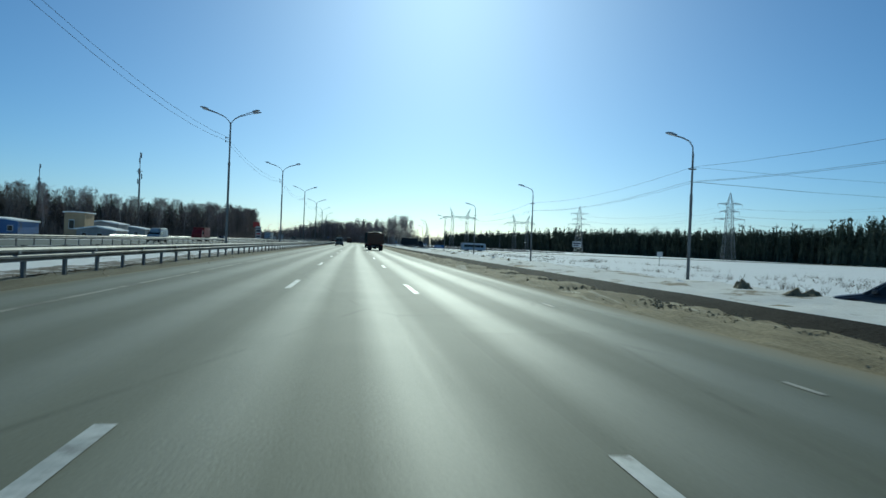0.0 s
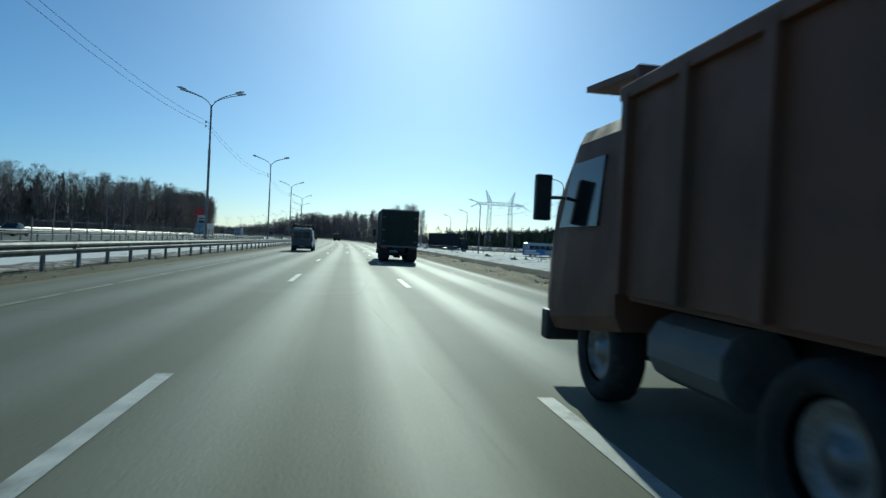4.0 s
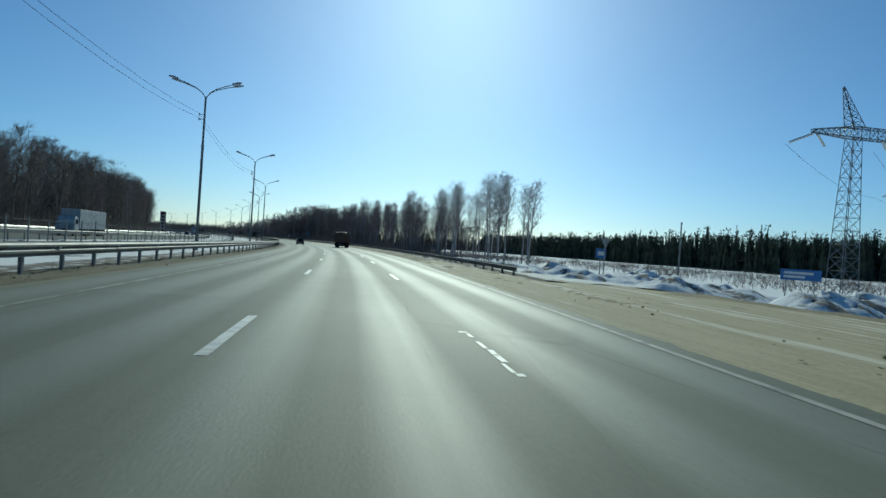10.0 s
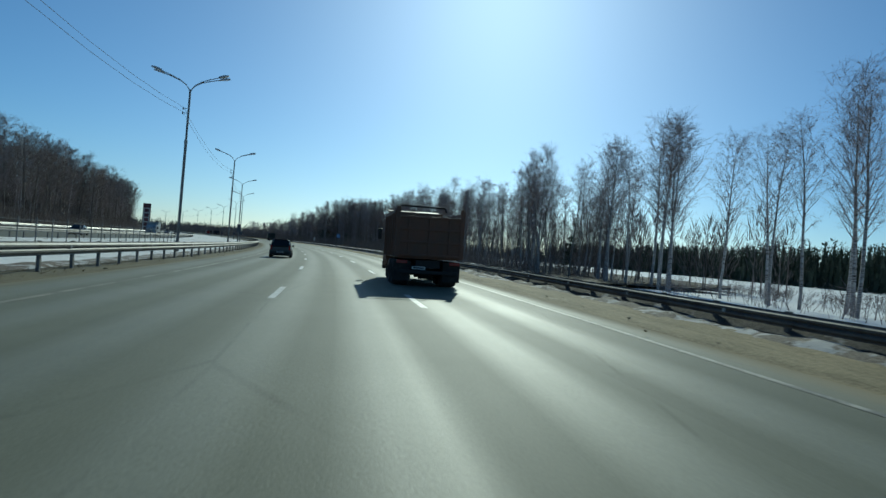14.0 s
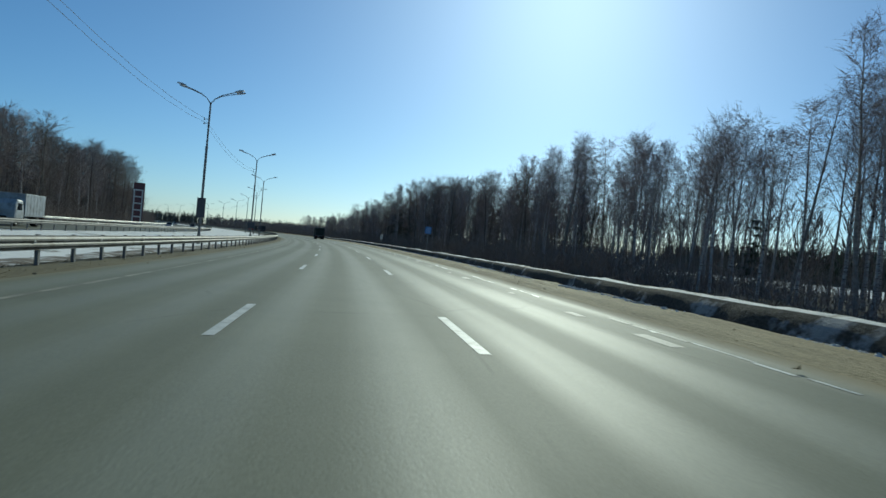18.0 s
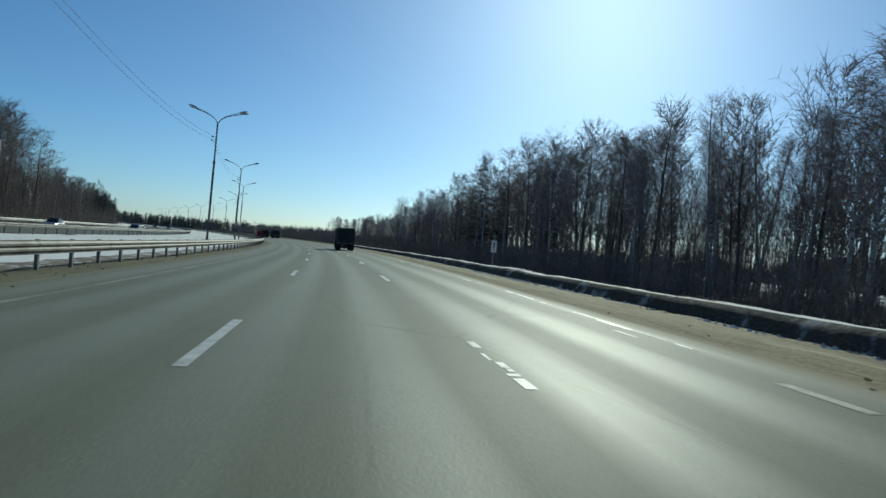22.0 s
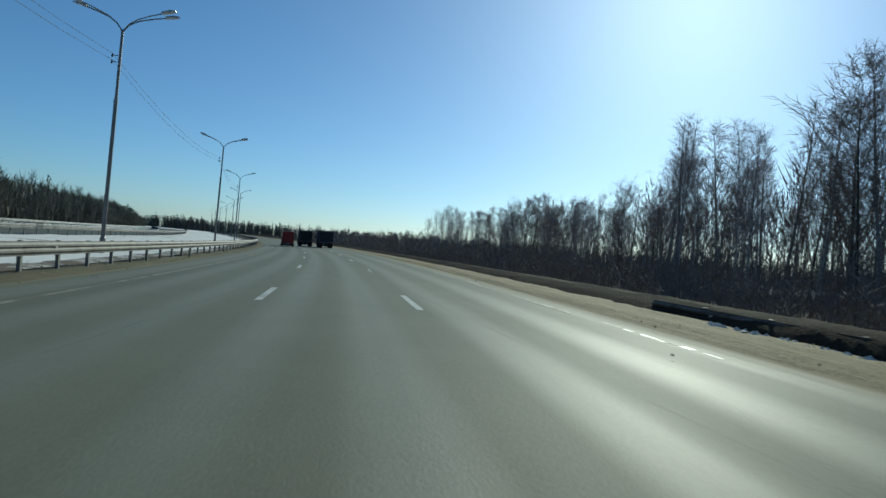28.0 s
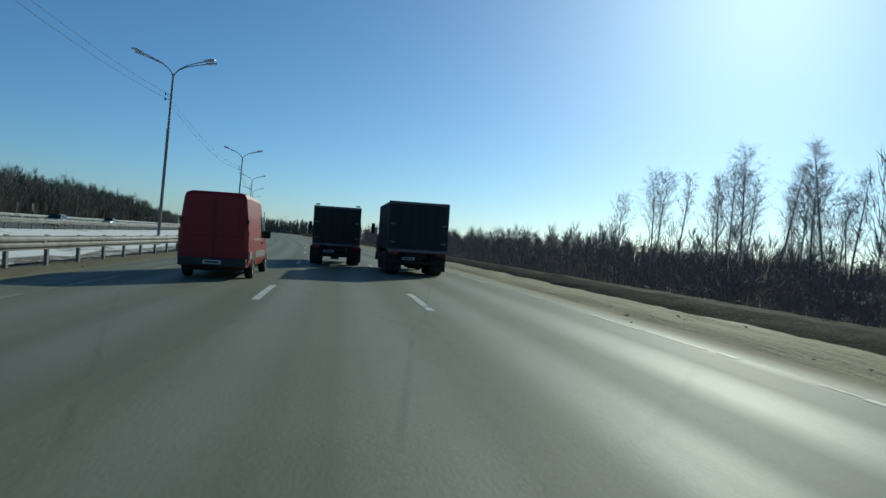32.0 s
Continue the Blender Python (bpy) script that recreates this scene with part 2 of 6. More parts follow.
ZINC = surface("galvanised_steel", (0.22, 0.225, 0.22), (0.36, 0.365, 0.355), 1.2, 30, 0.45, 0.75, 0.1, dirt=(0.14, 0.125, 0.10), spots=0.5)
DIRTY_ZINC = surface("salt_stained_steel", (0.12, 0.118, 0.11), (0.22, 0.215, 0.20), 1.5, 25, 0.65, 0.2, 0.15, dirt=(0.085, 0.075, 0.06), spots=0.5)
POLE = surface("pole_steel", (0.13, 0.135, 0.135), (0.22, 0.225, 0.225), 0.8, 20, 0.5, 0.6, 0.1, dirt=(0.12, 0.11, 0.10), spots=0.6)
LATTICE = surface("pylon_steel", (0.15, 0.155, 0.16), (0.25, 0.255, 0.26), 0.3, 5, 0.5, 0.6, 0.0)
# the backlit rail's shade is put into this darker, dirty steel
SHADED_GRIMY_RAIL = surface("shaded_grimy_rail_steel", (0.075, 0.07, 0.062), (0.15, 0.14, 0.125), 1.5, 25, 0.7, 0.1, 0.15, dirt=(0.06, 0.052, 0.04), spots=0.5)
CABLE = surface("cable", (0.03, 0.03, 0.03), (0.06, 0.06, 0.06), 1, 8, 0.6, 0.0, 0.0)


# ---------------------------------------------------------------- building
class Shape:
    """Collects vertices and faces for one mesh."""

    def __init__(self):
        self.v, self.f = [], []

    def add(self, verts, faces):
        n = len(self.v)
        self.v += [tuple(p) for p in verts]
        self.f += [tuple(i + n for i in face) for face in faces]
        return self

    def box(self, x0, x1, y0, y1, z0, z1, m=None):
        c = [(x, y, z) for z in (z0, z1) for x, y in ((x0, y0), (x1, y0), (x1, y1), (x0, y1))]
        if m is not None:
            c = [tuple(m @ Vector(p)) for p in c]
        return self.add(c, [(3, 2, 1, 0), (4, 5, 6, 7), (0, 1, 5, 4), (1, 2, 6, 5), (2, 3, 7, 6), (3, 0, 4, 7)])

    def tube(self, a, b, ra, rb=None, n=6, caps=True):
        a, b = Vector(a), Vector(b)
        rb = ra if rb is None else rb
        axis = (b - a).normalized()
        u = axis.orthogonal().normalized()
        w = axis.cross(u)
        ring = [(math.cos(k * math.tau / n), math.sin(k * math.tau / n)) for k in range(n)]
        if rb < 1e-4:
            pts = [a + (u * c + w * s) * ra for c, s in ring] + [b]
            return self.add(pts, [(k, (k + 1) % n, n) for k in range(n)])
        pts = [a + (u * c + w * s) * ra for c, s in ring] + [b + (u * c + w * s) * rb for c, s in ring]
        faces = [(k, (k + 1) % n, (k + 1) % n + n, k + n) for k in range(n)]
        if caps:
            faces += [tuple(range(n - 1, -1, -1)), tuple(range(n, 2 * n))]
        return self.add(pts, faces)

    def line(self, points, r, n=5):
        """One continuous round bar through the points."""
        pts = [Vector(p) for p in points]
        u, rings = None, []
        for k, p in enumerate(pts):
            axis = (pts[min(k + 1, len(pts) - 1)] - pts[max(k - 1, 0)]).normalized()
            u = axis.orthogonal().normalized() if u is None else (u - axis * u.dot(axis)).normalized()
            w = axis.cross(u)
            rings.append([p + (u * math.cos(i * math.tau / n) + w * math.sin(i * math.tau / n)) * r for i in range(n)])
        faces = [(k * n + i, k * n + (i + 1) % n, (k + 1) * n + (i + 1) % n, (k + 1) * n + i) for k in range(len(pts) - 1) for i in range(n)]
        faces += [tuple(range(n - 1, -1, -1)), tuple(range((len(pts) - 1) * n, len(pts) * n))]
        return self.add([q for ring in rings for q in ring], faces)

    def sheet(self, rows):
        """A grid of points, row by row."""
        n = len(rows[0])
        return self.add([p for row in rows for p in row],
                        [(i * n + k, i * n + k + 1, (i + 1) * n + k + 1, (i + 1) * n + k) for i in range(len(rows) - 1) for k in range(n - 1)])

    def prism(self, outline, y0, y1, axis="y"):
        """An outline in x, z (or y, z for axis x) pulled from y0 to y1."""
        n = len(outline)
        if axis == "y":
            pts = [(x, y0, z) for x, z in outline] + [(x, y1, z) for x, z in outline]
        else:
            pts = [(y0, y, z) for y, z in outline] + [(y1, y, z) for y, z in outline]
        return self.add(pts, [tuple(range(n)), tuple(range(2 * n - 1, n - 1, -1))] + [(k, k + n, (k + 1) % n + n, (k + 1) % n) for k in range(n)])

    def mesh(self, name, mat=None, smooth=False, bevel=0.0):
        me = bpy.data.meshes.new(name)
        me.from_pydata(self.v, [], self.f)
        if bevel or smooth is None:
            bm = bmesh.new()
            bm.from_mesh(me)
            bmesh.ops.recalc_face_normals(bm, faces=bm.faces)
            if bevel:
                edges = [e for e in bm.edges if len(e.link_faces) == 2 and e.calc_face_angle(0) > 0.5]
                bmesh.ops.bevel(bm, geom=edges, offset=bevel, segments=2, profile=0.6, affect="EDGES", clamp_overlap=True)
            bm.to_mesh(me)
            bm.free()
        if mat:
            me.materials.append(mat)
        if smooth:
            me.polygons.foreach_set("use_smooth", [True] * len(me.polygons))
        me.update()
        return me


def part(name, shape, mat, parent=None, label="", smooth=False, bevel=0.0):
    ob = new(name, shape.mesh(name, mat, smooth, bevel) if isinstance(shape, Shape) else shape)
    if parent:
        ob.parent = parent
    return tagged(ob, label)


def thing(name, label, category, m=None, group="", kind=""):
    ob = new(name)
    if m is not None:
        ob.matrix_world = m
    return tagged(ob, label, category, group, kind)


def uv_strip(me, pairs):
    layer = me.uv_layers.new(name="road")
    loops = np.empty(len(me.loops), dtype=np.int32)
    me.loops.foreach_get("vertex_index", loops)
    layer.data.foreach_set("uv", np.asarray(pairs, dtype=np.float32)[loops].ravel())


def ribbon(name, profile, s0, s1, step, mat, rough=0.0, seed=0, smooth=True, calm=None):
    """A strip along the road. profile: (offset, height) pairs, or a function of the station that gives them."""
    shape, pairs, rng = Shape(), [], random.Random(seed)
    stations = np.arange(s0, s1 + 0.01, step)
    rows = []
    for s in stations:
        line = profile(s) if callable(profile) else profile
        row = []
        for k, (o, z) in enumerate(line):
            lift = rough * noise.noise((s * 0.35, o * 0.8, seed)) + rough * 0.6 * noise.noise((s * 1.1, o * 2.1, seed + 9)) + rough * 0.55 * noise.noise((s * 2.4, o * 3.6, seed + 4)) if rough and 0 < k < len(line) - 1 else 0
            row.append(place(s, o, z + lift * (calm(s) if calm else 1)))
            pairs.append((o, s))
        rows.append(row)
    shape.sheet(rows)
    me = shape.mesh(name, mat, smooth)
    uv_strip(me, pairs)
    return new(name, me)


# ---------------------------------------------------------------- ground and road
START, END = -60, 1200
disc = Shape()
disc.add([(3800 * math.cos(k * math.tau / 64), 400 + 3800 * math.sin(k * math.tau / 64), GROUND - 0.02) for k in range(64)], [tuple(range(64))])
ground = tagged(part("ground", disc, FIELD), "snow-covered open ground with bare thawed patches", "ground", kind="structure")

road = ribbon("road", [(o, 0.0) for o in (-7.7, -5.6, -3.6, -1.75, 0, 1.95, 3.8, 5.7, 6.8)], START, END, 4, ASPHALT)
tagged(road, "worn grey asphalt carriageway with polished wheel tracks", "road", kind="structure")


def right_side(s):
    flare = np.interp(s, [236, 250, 285, 305], [0, 1, 1, 0])
    ditch = 1 - np.interp(s, [228, 240], [0, 1])
    return [(6.72, -0.02), (6.95, 0.01), (7.2, 0.03 + 0.05 * (1 - flare)), (7.5, 0.03 + 0.07 * (1 - flare)), (7.85, 0.03 + 0.06 * (1 - flare)), (8.2, 0.02 + 0.09 * (1 - flare)), (8.55, 0.02 + 0.07 * (1 - flare)), (8.9, 0.05 * (1 - flare)), (9.15, 0.03), (9.6, -0.13 * ditch), (10.1, -0.02),
            (10.6, 0.08 * ditch), (11.4, 0.12 * ditch), (12.6, 0.12 * ditch - 0.02), (14.0, 0.1 * ditch - 0.05), (17.0 + 2 * flare, -0.2), (20 + 2 * flare, -0.5), (24, GROUND + 0.05), (30, GROUND - 0.1)]


def calm(s):
    return float(np.interp(s, [222, 232, 268, 282, 330, 430], [1, 0.1, 0.1, 0.6, 0.6, 0.3]))


verge = ribbon("verge_right", right_side, START, END, 0.4, VERGE, 0.15, 3, calm=calm)
tagged(verge, "sandy roadside verge with dirty slush and ruts", "roadside verge", kind="structure")
ditch = ribbon("ditch", lambda s: [(9.35 + 0.15 * noise.noise((s * 0.3, 1, 1)), -0.02), (9.6, -0.06), (9.8, 0.0), (9.98, 0.09), (10.15, 0.16), (10.4 + 0.15 * noise.noise((s * 0.25, 5, 1)), 0.22)], START, 232, 0.7, SHADED_SOIL, 0.06, 13)
tagged(ditch, "shallow drainage ditch, its wet soil coloured darker for shade", "ditch", kind="structure")


shelf = ribbon("snow_shelf", lambda s: [(10.35 + 0.15 * noise.noise((s * 0.25, 5, 1)), 0.18), (10.95, 0.25), (11.7, 0.27), (12.6, 0.27), (13.4, 0.27), (14.2, 0.26), (15.5, 0.24), (16.6, 0.18), (18, 0.02), (20.2, -0.3), (24, GROUND + 0.09), (27, GROUND + 0.02)], START, 226, 0.6, SHELF, 0.14, 17)
tagged(shelf, "dusty snow shelf between the ditch and the field", "snow", kind="structure")


def buried(s):
    """How far the ploughed bank covers the rail."""
    return float(np.interp(s, [438, 462, 690, 703], [0, 1, 1, 0]))


def bank_face(s):
    b, foot = buried(s), 8.75 + 0.25 * noise.noise((s * 0.4, 1, 9))
    open_face = [(foot, -0.05), (9.0, 0.14 * BANK(s)), (9.18, 0.36 * BANK(s)), (9.4, 0.5 * BANK(s)), crest(s)]
    lump = 0.05 * noise.noise((s * 0.9, 4, 9))
    full_face = [(foot * 0.4 + 5.2, -0.05), (8.84 + lump, 0.15), (8.93 + lump, 0.33), (9.01 + lump * 0.5, 0.42), crest(s)]
    return [(p + (q - p) * b, u + (v - u) * b) for (p, u), (q, v) in zip(open_face, full_face)]


def crest(s):
    return (9.62 - 0.5 * buried(s) + (0.12 - 0.07 * buried(s)) * noise.noise((s * 0.3, 2, 7)), 0.66 * BANK(s) + 0.01 * buried(s))


for s0, s1, mat, label in ((292, 690, SHADED_OLD_SNOW, "ploughed bank round the crash barrier, grimy snow coloured darker for its shade"), (690, 1040, DARK_BANK, "low dark bank of soil and old snow")):
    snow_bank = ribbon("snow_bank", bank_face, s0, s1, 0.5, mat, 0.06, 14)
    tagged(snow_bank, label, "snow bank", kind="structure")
for s0, s1, mat, label in ((292, 690, SHELF, "pale old snow along the top of the bank"), (690, 1040, DARK_BANK, "dark soil on the bank beside the road")):
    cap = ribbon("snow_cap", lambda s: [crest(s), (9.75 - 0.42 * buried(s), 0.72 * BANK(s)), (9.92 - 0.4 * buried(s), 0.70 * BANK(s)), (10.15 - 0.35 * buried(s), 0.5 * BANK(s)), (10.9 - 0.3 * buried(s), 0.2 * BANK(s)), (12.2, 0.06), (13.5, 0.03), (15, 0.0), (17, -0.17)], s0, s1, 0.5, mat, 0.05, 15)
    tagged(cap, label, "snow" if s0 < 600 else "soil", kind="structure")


def fade(s):
    return float(np.interp(s, [298, 306, 415, 448], [1, 0, 0, 1]))


ridge = ribbon("slush_ridge", lambda s: [(7.85 + 0.3 * noise.noise((s * 0.35, 3, 5)), -0.02), (8.15, 0.08 - 0.1 * fade(s)), (8.45, 0.15 - 0.2 * fade(s)), (8.75, 0.16 - 0.25 * fade(s)), (9.0, 0.13 - 0.25 * fade(s)), (9.2, 0.08), (9.35, 0.02)], 298, 448, 0.4, SLUSH, 0.16, 21)
tagged(ridge, "lumpy ridge of grey slush under the crash barrier", "slush", kind="structure")
forest_floor = ribbon("forest_floor", lambda s: [(o if o < 71 else o + 14 * noise.noise((s * 0.03, 2, 2)) + float(np.interp(s, [432, 470], [-40, 0])) + float(np.interp(s, [780, 860], [0, 50])), z) for o, z in [(14.5, -0.3), (18, -0.5), (22, -0.72), (30, GROUND + 0.04), (50, GROUND + 0.05), (72, GROUND + 0.05), (80, GROUND + 0.03)]], 432, 1160, 6, WOOD_FLOOR, 0.12, 16)
tagged(forest_floor, "brown forest floor with patches of thawing snow", "ground", kind="structure")


def side_road(name, near, far, mat, label):
    """A sheet between two edges given as (station, offset) points, laid on the verge."""
    def edge(points, u):
        k = u * (len(points) - 1)
        return [float(np.interp(k, range(len(points)), [p[c] for p in points])) for c in (0, 1)]
    rows, pairs = [], []
    for u in np.linspace(0, 1, 60):
        (s0, o0), (s1, o1) = edge(near, u), edge(far, u)
        row = []
        for v in np.linspace(0, 1, 13):
            s, o = s0 + (s1 - s0) * v, o0 + (o1 - o0) * v
            line = right_side(s)
            z = float(np.interp(o, [q[0] for q in line], [q[1] for q in line])) if o < 30 else GROUND
            rim = -0.06 if v in (0, 1) else 0.035
            row.append(place(s, o, max(z, 0.0 if o < 8 else z) + (rim if o > 6.5 else 0.008)))
            pairs.append((s * 0.6, o))
        rows.append(row)
    me = Shape().sheet(rows).mesh(name, mat, True)
    uv_strip(me, pairs)
    return tagged(new(name, me), label, "road", kind="structure")


side_road("side_road", [(231, 6.2), (236, 9), (241, 14), (245, 22), (248, 32), (250, 50), (250, 65), (251, 120), (252, 225)],
          [(243, 6.2), (249, 7.6), (254, 10.2), (261, 12.6), (267, 19), (271, 30), (272, 60), (274, 120), (275, 225)], OLD_ASPHALT, "asphalt side road that branches off")


def sand_edge(s):
    line = right_side(s)
    top = float(np.interp(s, [240, 246, 254, 261, 267, 280, 290, 305, 322], [6.2, 7.6, 10.4, 12.9, 16.5, 17.5, 15, 10.5, 8.2])) + 0.7 * noise.noise((s * 0.3, 4, 4)) + 0.35 * noise.noise((s * 1.3, 4, 9))
    low = float(np.interp(s, [240, 300, 322], [5.15, 5.5, 6.3])) + 0.12 * noise.noise((s * 0.8, 6, 1))
    lift = float(np.interp(s, [240, 246, 314, 322], [-0.03, 0.02, 0.02, -0.03]))
    row = []
    for k, o in enumerate(np.linspace(low, top, 13)):
        z = float(np.interp(o, [q[0] for q in line], [q[1] for q in line])) if o > 6.9 else 0.0
        row.append((o, z + (lift + (0.02 if o > 6.9 else 0) if 0 < k < 12 else (-0.004 if k == 0 else -0.05))))
    return row


sand = ribbon("sand_patch", sand_edge, 240, 322, 0.5, SAND, 0.012, 19)
tagged(sand, "pale gritty sand spread over the wide verge at the junction", "sand", kind="structure")
left = ribbon("verge_left", [(-7.6, -0.02), (-7.9, 0.03), (-8.3, 0.06), (-8.8, 0.07), (-9.3, 0.03), (-10.0, -0.05)], START, END, 1.5, LEFT_VERGE, 0.07, 4)
tagged(left, "gritty brown verge under the crash barrier", "roadside verge", kind="structure")
median = ribbon("median", [(-9.9, -0.06), (-11, -0.02), (-13, -0.10), (-16, -0.05), (-20, -0.1), (-24, -0.12), (-27, -0.1), (-28.2, -0.12)], START, END, 3, MEDIAN, 0.12, 5)
tagged(median, "snow-covered central reservation between the carriageways", "median", kind="structure")
for s0, s1 in ((-60, 300), (300, 1190)):
    strip = ribbon("dirty_snow", lambda s: [(-9.7 - 0.15 * noise.noise((s * 0.4, 7, 2)), 0.0), (-10.1, 0.03), (-10.7, 0.035), (-11.3 - 0.4 * noise.noise((s * 0.3, 2, 4)), 0.0), (-11.9, -0.09)], s0, s1, 1.0, SLUSH, 0.08, 23)
    tagged(strip, "grey dirty snow behind the crash barrier", "snow", kind="structure")
opposite = ribbon("road_opposite", [(-28, -0.1), (-31, -0.1), (-35, -0.1), (-39, -0.1), (-42.5, -0.1)], START, END, 4, OLD_ASPHALT)
tagged(opposite, "asphalt carriageway for the opposite traffic", "road", kind="structure")
far_verge = ribbon("verge_far", [(-42.3, -0.12), (-44, -0.02), (-47, 0.0), (-52, -0.5), (-60, GROUND - 0.15)], START, END, 5, MEDIAN, 0.15, 6)
tagged(far_verge, "snowy verge beside the opposite carriageway", "roadside verge", kind="structure")


# ---------------------------------------------------------------- lamps
def lamp_head(shape, m):
    shape.add([m @ Vector(p) for p in [(0, -0.14, 0.0), (0, 0.14, 0.0), (0.5, 0.18, 0.03), (0.85, 0.10, 0.05), (0.85, -0.10, 0.05), (0.5, -0.18, 0.03),
                                       (0, -0.10, 0.14), (0, 0.10, 0.14), (0.5, 0.12, 0.2), (0.85, 0.06, 0.14), (0.85, -0.06, 0.14), (0.5, -0.12, 0.2)]],
              [(5, 4, 3, 2, 1, 0), (6, 7, 8, 9, 10, 11)] + [(k, (k + 1) % 6, (k + 1) % 6 + 6, k + 6) for k in range(6)])


GLASS_HEAD = surface("lamp_head", (0.35, 0.36, 0.36), (0.5, 0.5, 0.5), 2, 20, 0.35, 0.2, 0.0)


def twin_lamp(m, height=13.9):
    lamp = thing("street_lamp", "tall grey steel lamp post with four lamp heads on curved arms", "street lamp", m, "lamps in the median")
    pole = Shape().tube((0, 0, -0.1), (0, 0, 0.9), 0.17, 0.17, 10).tube((0, 0, 0.9), (0, 0, 1.0), 0.17, 0.12, 10).tube((0, 0, 1.0), (0, 0, 9.4), 0.125, 0.115, 10)
    pole.tube((0, 0, 9.4), (0, 0, height), 0.09, 0.085, 10)
    part("pole", pole, POLE, lamp)
    part("collar", Shape().tube((0, 0, 9.25), (0, 0, 9.55), 0.135, 0.135, 10), ZINC, lamp)
    for z in (11.85, 12.25):
        part("insulator", Shape().tube((-0.1, 0, z), (-0.4, 0, z), 0.025, 0.025, 5).tube((-0.45, 0, z - 0.12), (-0.45, 0, z + 0.1), 0.06, 0.05, 6), CABLE, lamp)
    for side in (-1, 1):
        for lag in (-0.55, 0.55):
            turn = Matrix.Rotation(math.atan2(lag, 3.0) * side, 4, "Z")
            arm = Shape().line([turn @ Vector((side * x, 0, height - 0.25 + z)) for x, z in ((0, 0), (0.12, 0.28), (0.38, 0.62), (0.9, 0.96), (1.7, 1.26), (2.5, 1.5))], 0.04, 6)
            a = part("arm", arm, POLE, lamp)
            tip = turn @ Vector((side * 2.35, 0, height + 1.17))
            head = Shape()
            lamp_head(head, Matrix.Translation(tip) @ turn @ (Matrix.Identity(4) if side > 0 else Matrix.Rotation(math.pi, 4, "Z")) @ Matrix.Rotation(radians(-11), 4, "Y"))
            part("lamp_head", head, GLASS_HEAD, a)
    return lamp


LAMP_STATIONS = [21.7, 72.3, 120.4, 171.5, 222.5, 273.2, 323.3, 373.2, 423.3, 474, 524.8, 575.5, 625.7, 678.7, 729.5, 780.3, 831.9, 890, 941, 992, 1043, 1094, 1145]
LAMP_OFFSETS = [-13.7, -13.7, -13.6, -13.8, -13.9, -14.0, -13.0, -13.0, -12.4, -12.9, -13.3, -12.8, -12.9, -13.9, -14.0, -13.6, -13.2] + [-12.1, -11.7] + [-11.5] * 4
first = twin_lamp(stand(LAMP_STATIONS[0], LAMP_OFFSETS[0], -0.1, tilt=False))
for s, o in zip(LAMP_STATIONS[1:], LAMP_OFFSETS[1:]):
    copy_thing(first, stand(s, o, -0.1 if s < 740 else -0.3, tilt=False))


def side_lamp(m, height=10.0):
    lamp = thing("street_lamp", "grey lamp post with one curved arm over the road", "street lamp", m, "lamps beside the side road")
    part("pole", Shape().tube((0, 0, -0.2), (0, 0, 6.2), 0.12, 0.11, 8).tube((0, 0, 6.2), (0, 0, height - 0.9), 0.08, 0.075, 8), POLE, lamp)
    a = part("arm", Shape().line([(0, 0, height - 0.95), (-0.05, 0, height - 0.5), (-0.3, 0, height - 0.15), (-0.8, 0, height + 0.05), (-1.5, 0, height + 0.2)], 0.05, 6), POLE, lamp)
    head = Shape()
    lamp_head(head, pose(-1.4, 0, height + 0.15, 0, -8, 180))
    part("lamp_head", head, GLASS_HEAD, a)
    part("bracket", Shape().box(-0.3, 0.3, -0.05, 0.05, 7.9, 8.0), ZINC, lamp)
    return lamp


SIDE_STATIONS = [0.6, 44.8, 89.1, 133.5, 178, 222, 259.7, 291.2]
SIDE_OFFSETS = [25.0, 25.0, 25.2, 25.0, 24.6, 24.1, 29.2, 31.0]
first = side_lamp(stand(SIDE_STATIONS[0], SIDE_OFFSETS[0], -0.7))
for s, o in zip(SIDE_STATIONS[1:], SIDE_OFFSETS[1:]):
    copy_thing(first, stand(s, o, -0.55 if o < 24 else -0.7) @ Matrix.Diagonal((1, 1, 1.075 if s < 140 else 1.0, 1)))


def sagging(a, b, sag, n=8):
    return [a.lerp(b, u) - Vector((0, 0, sag * 4 * u * (1 - u))) for u in np.linspace(0, 1, n)]


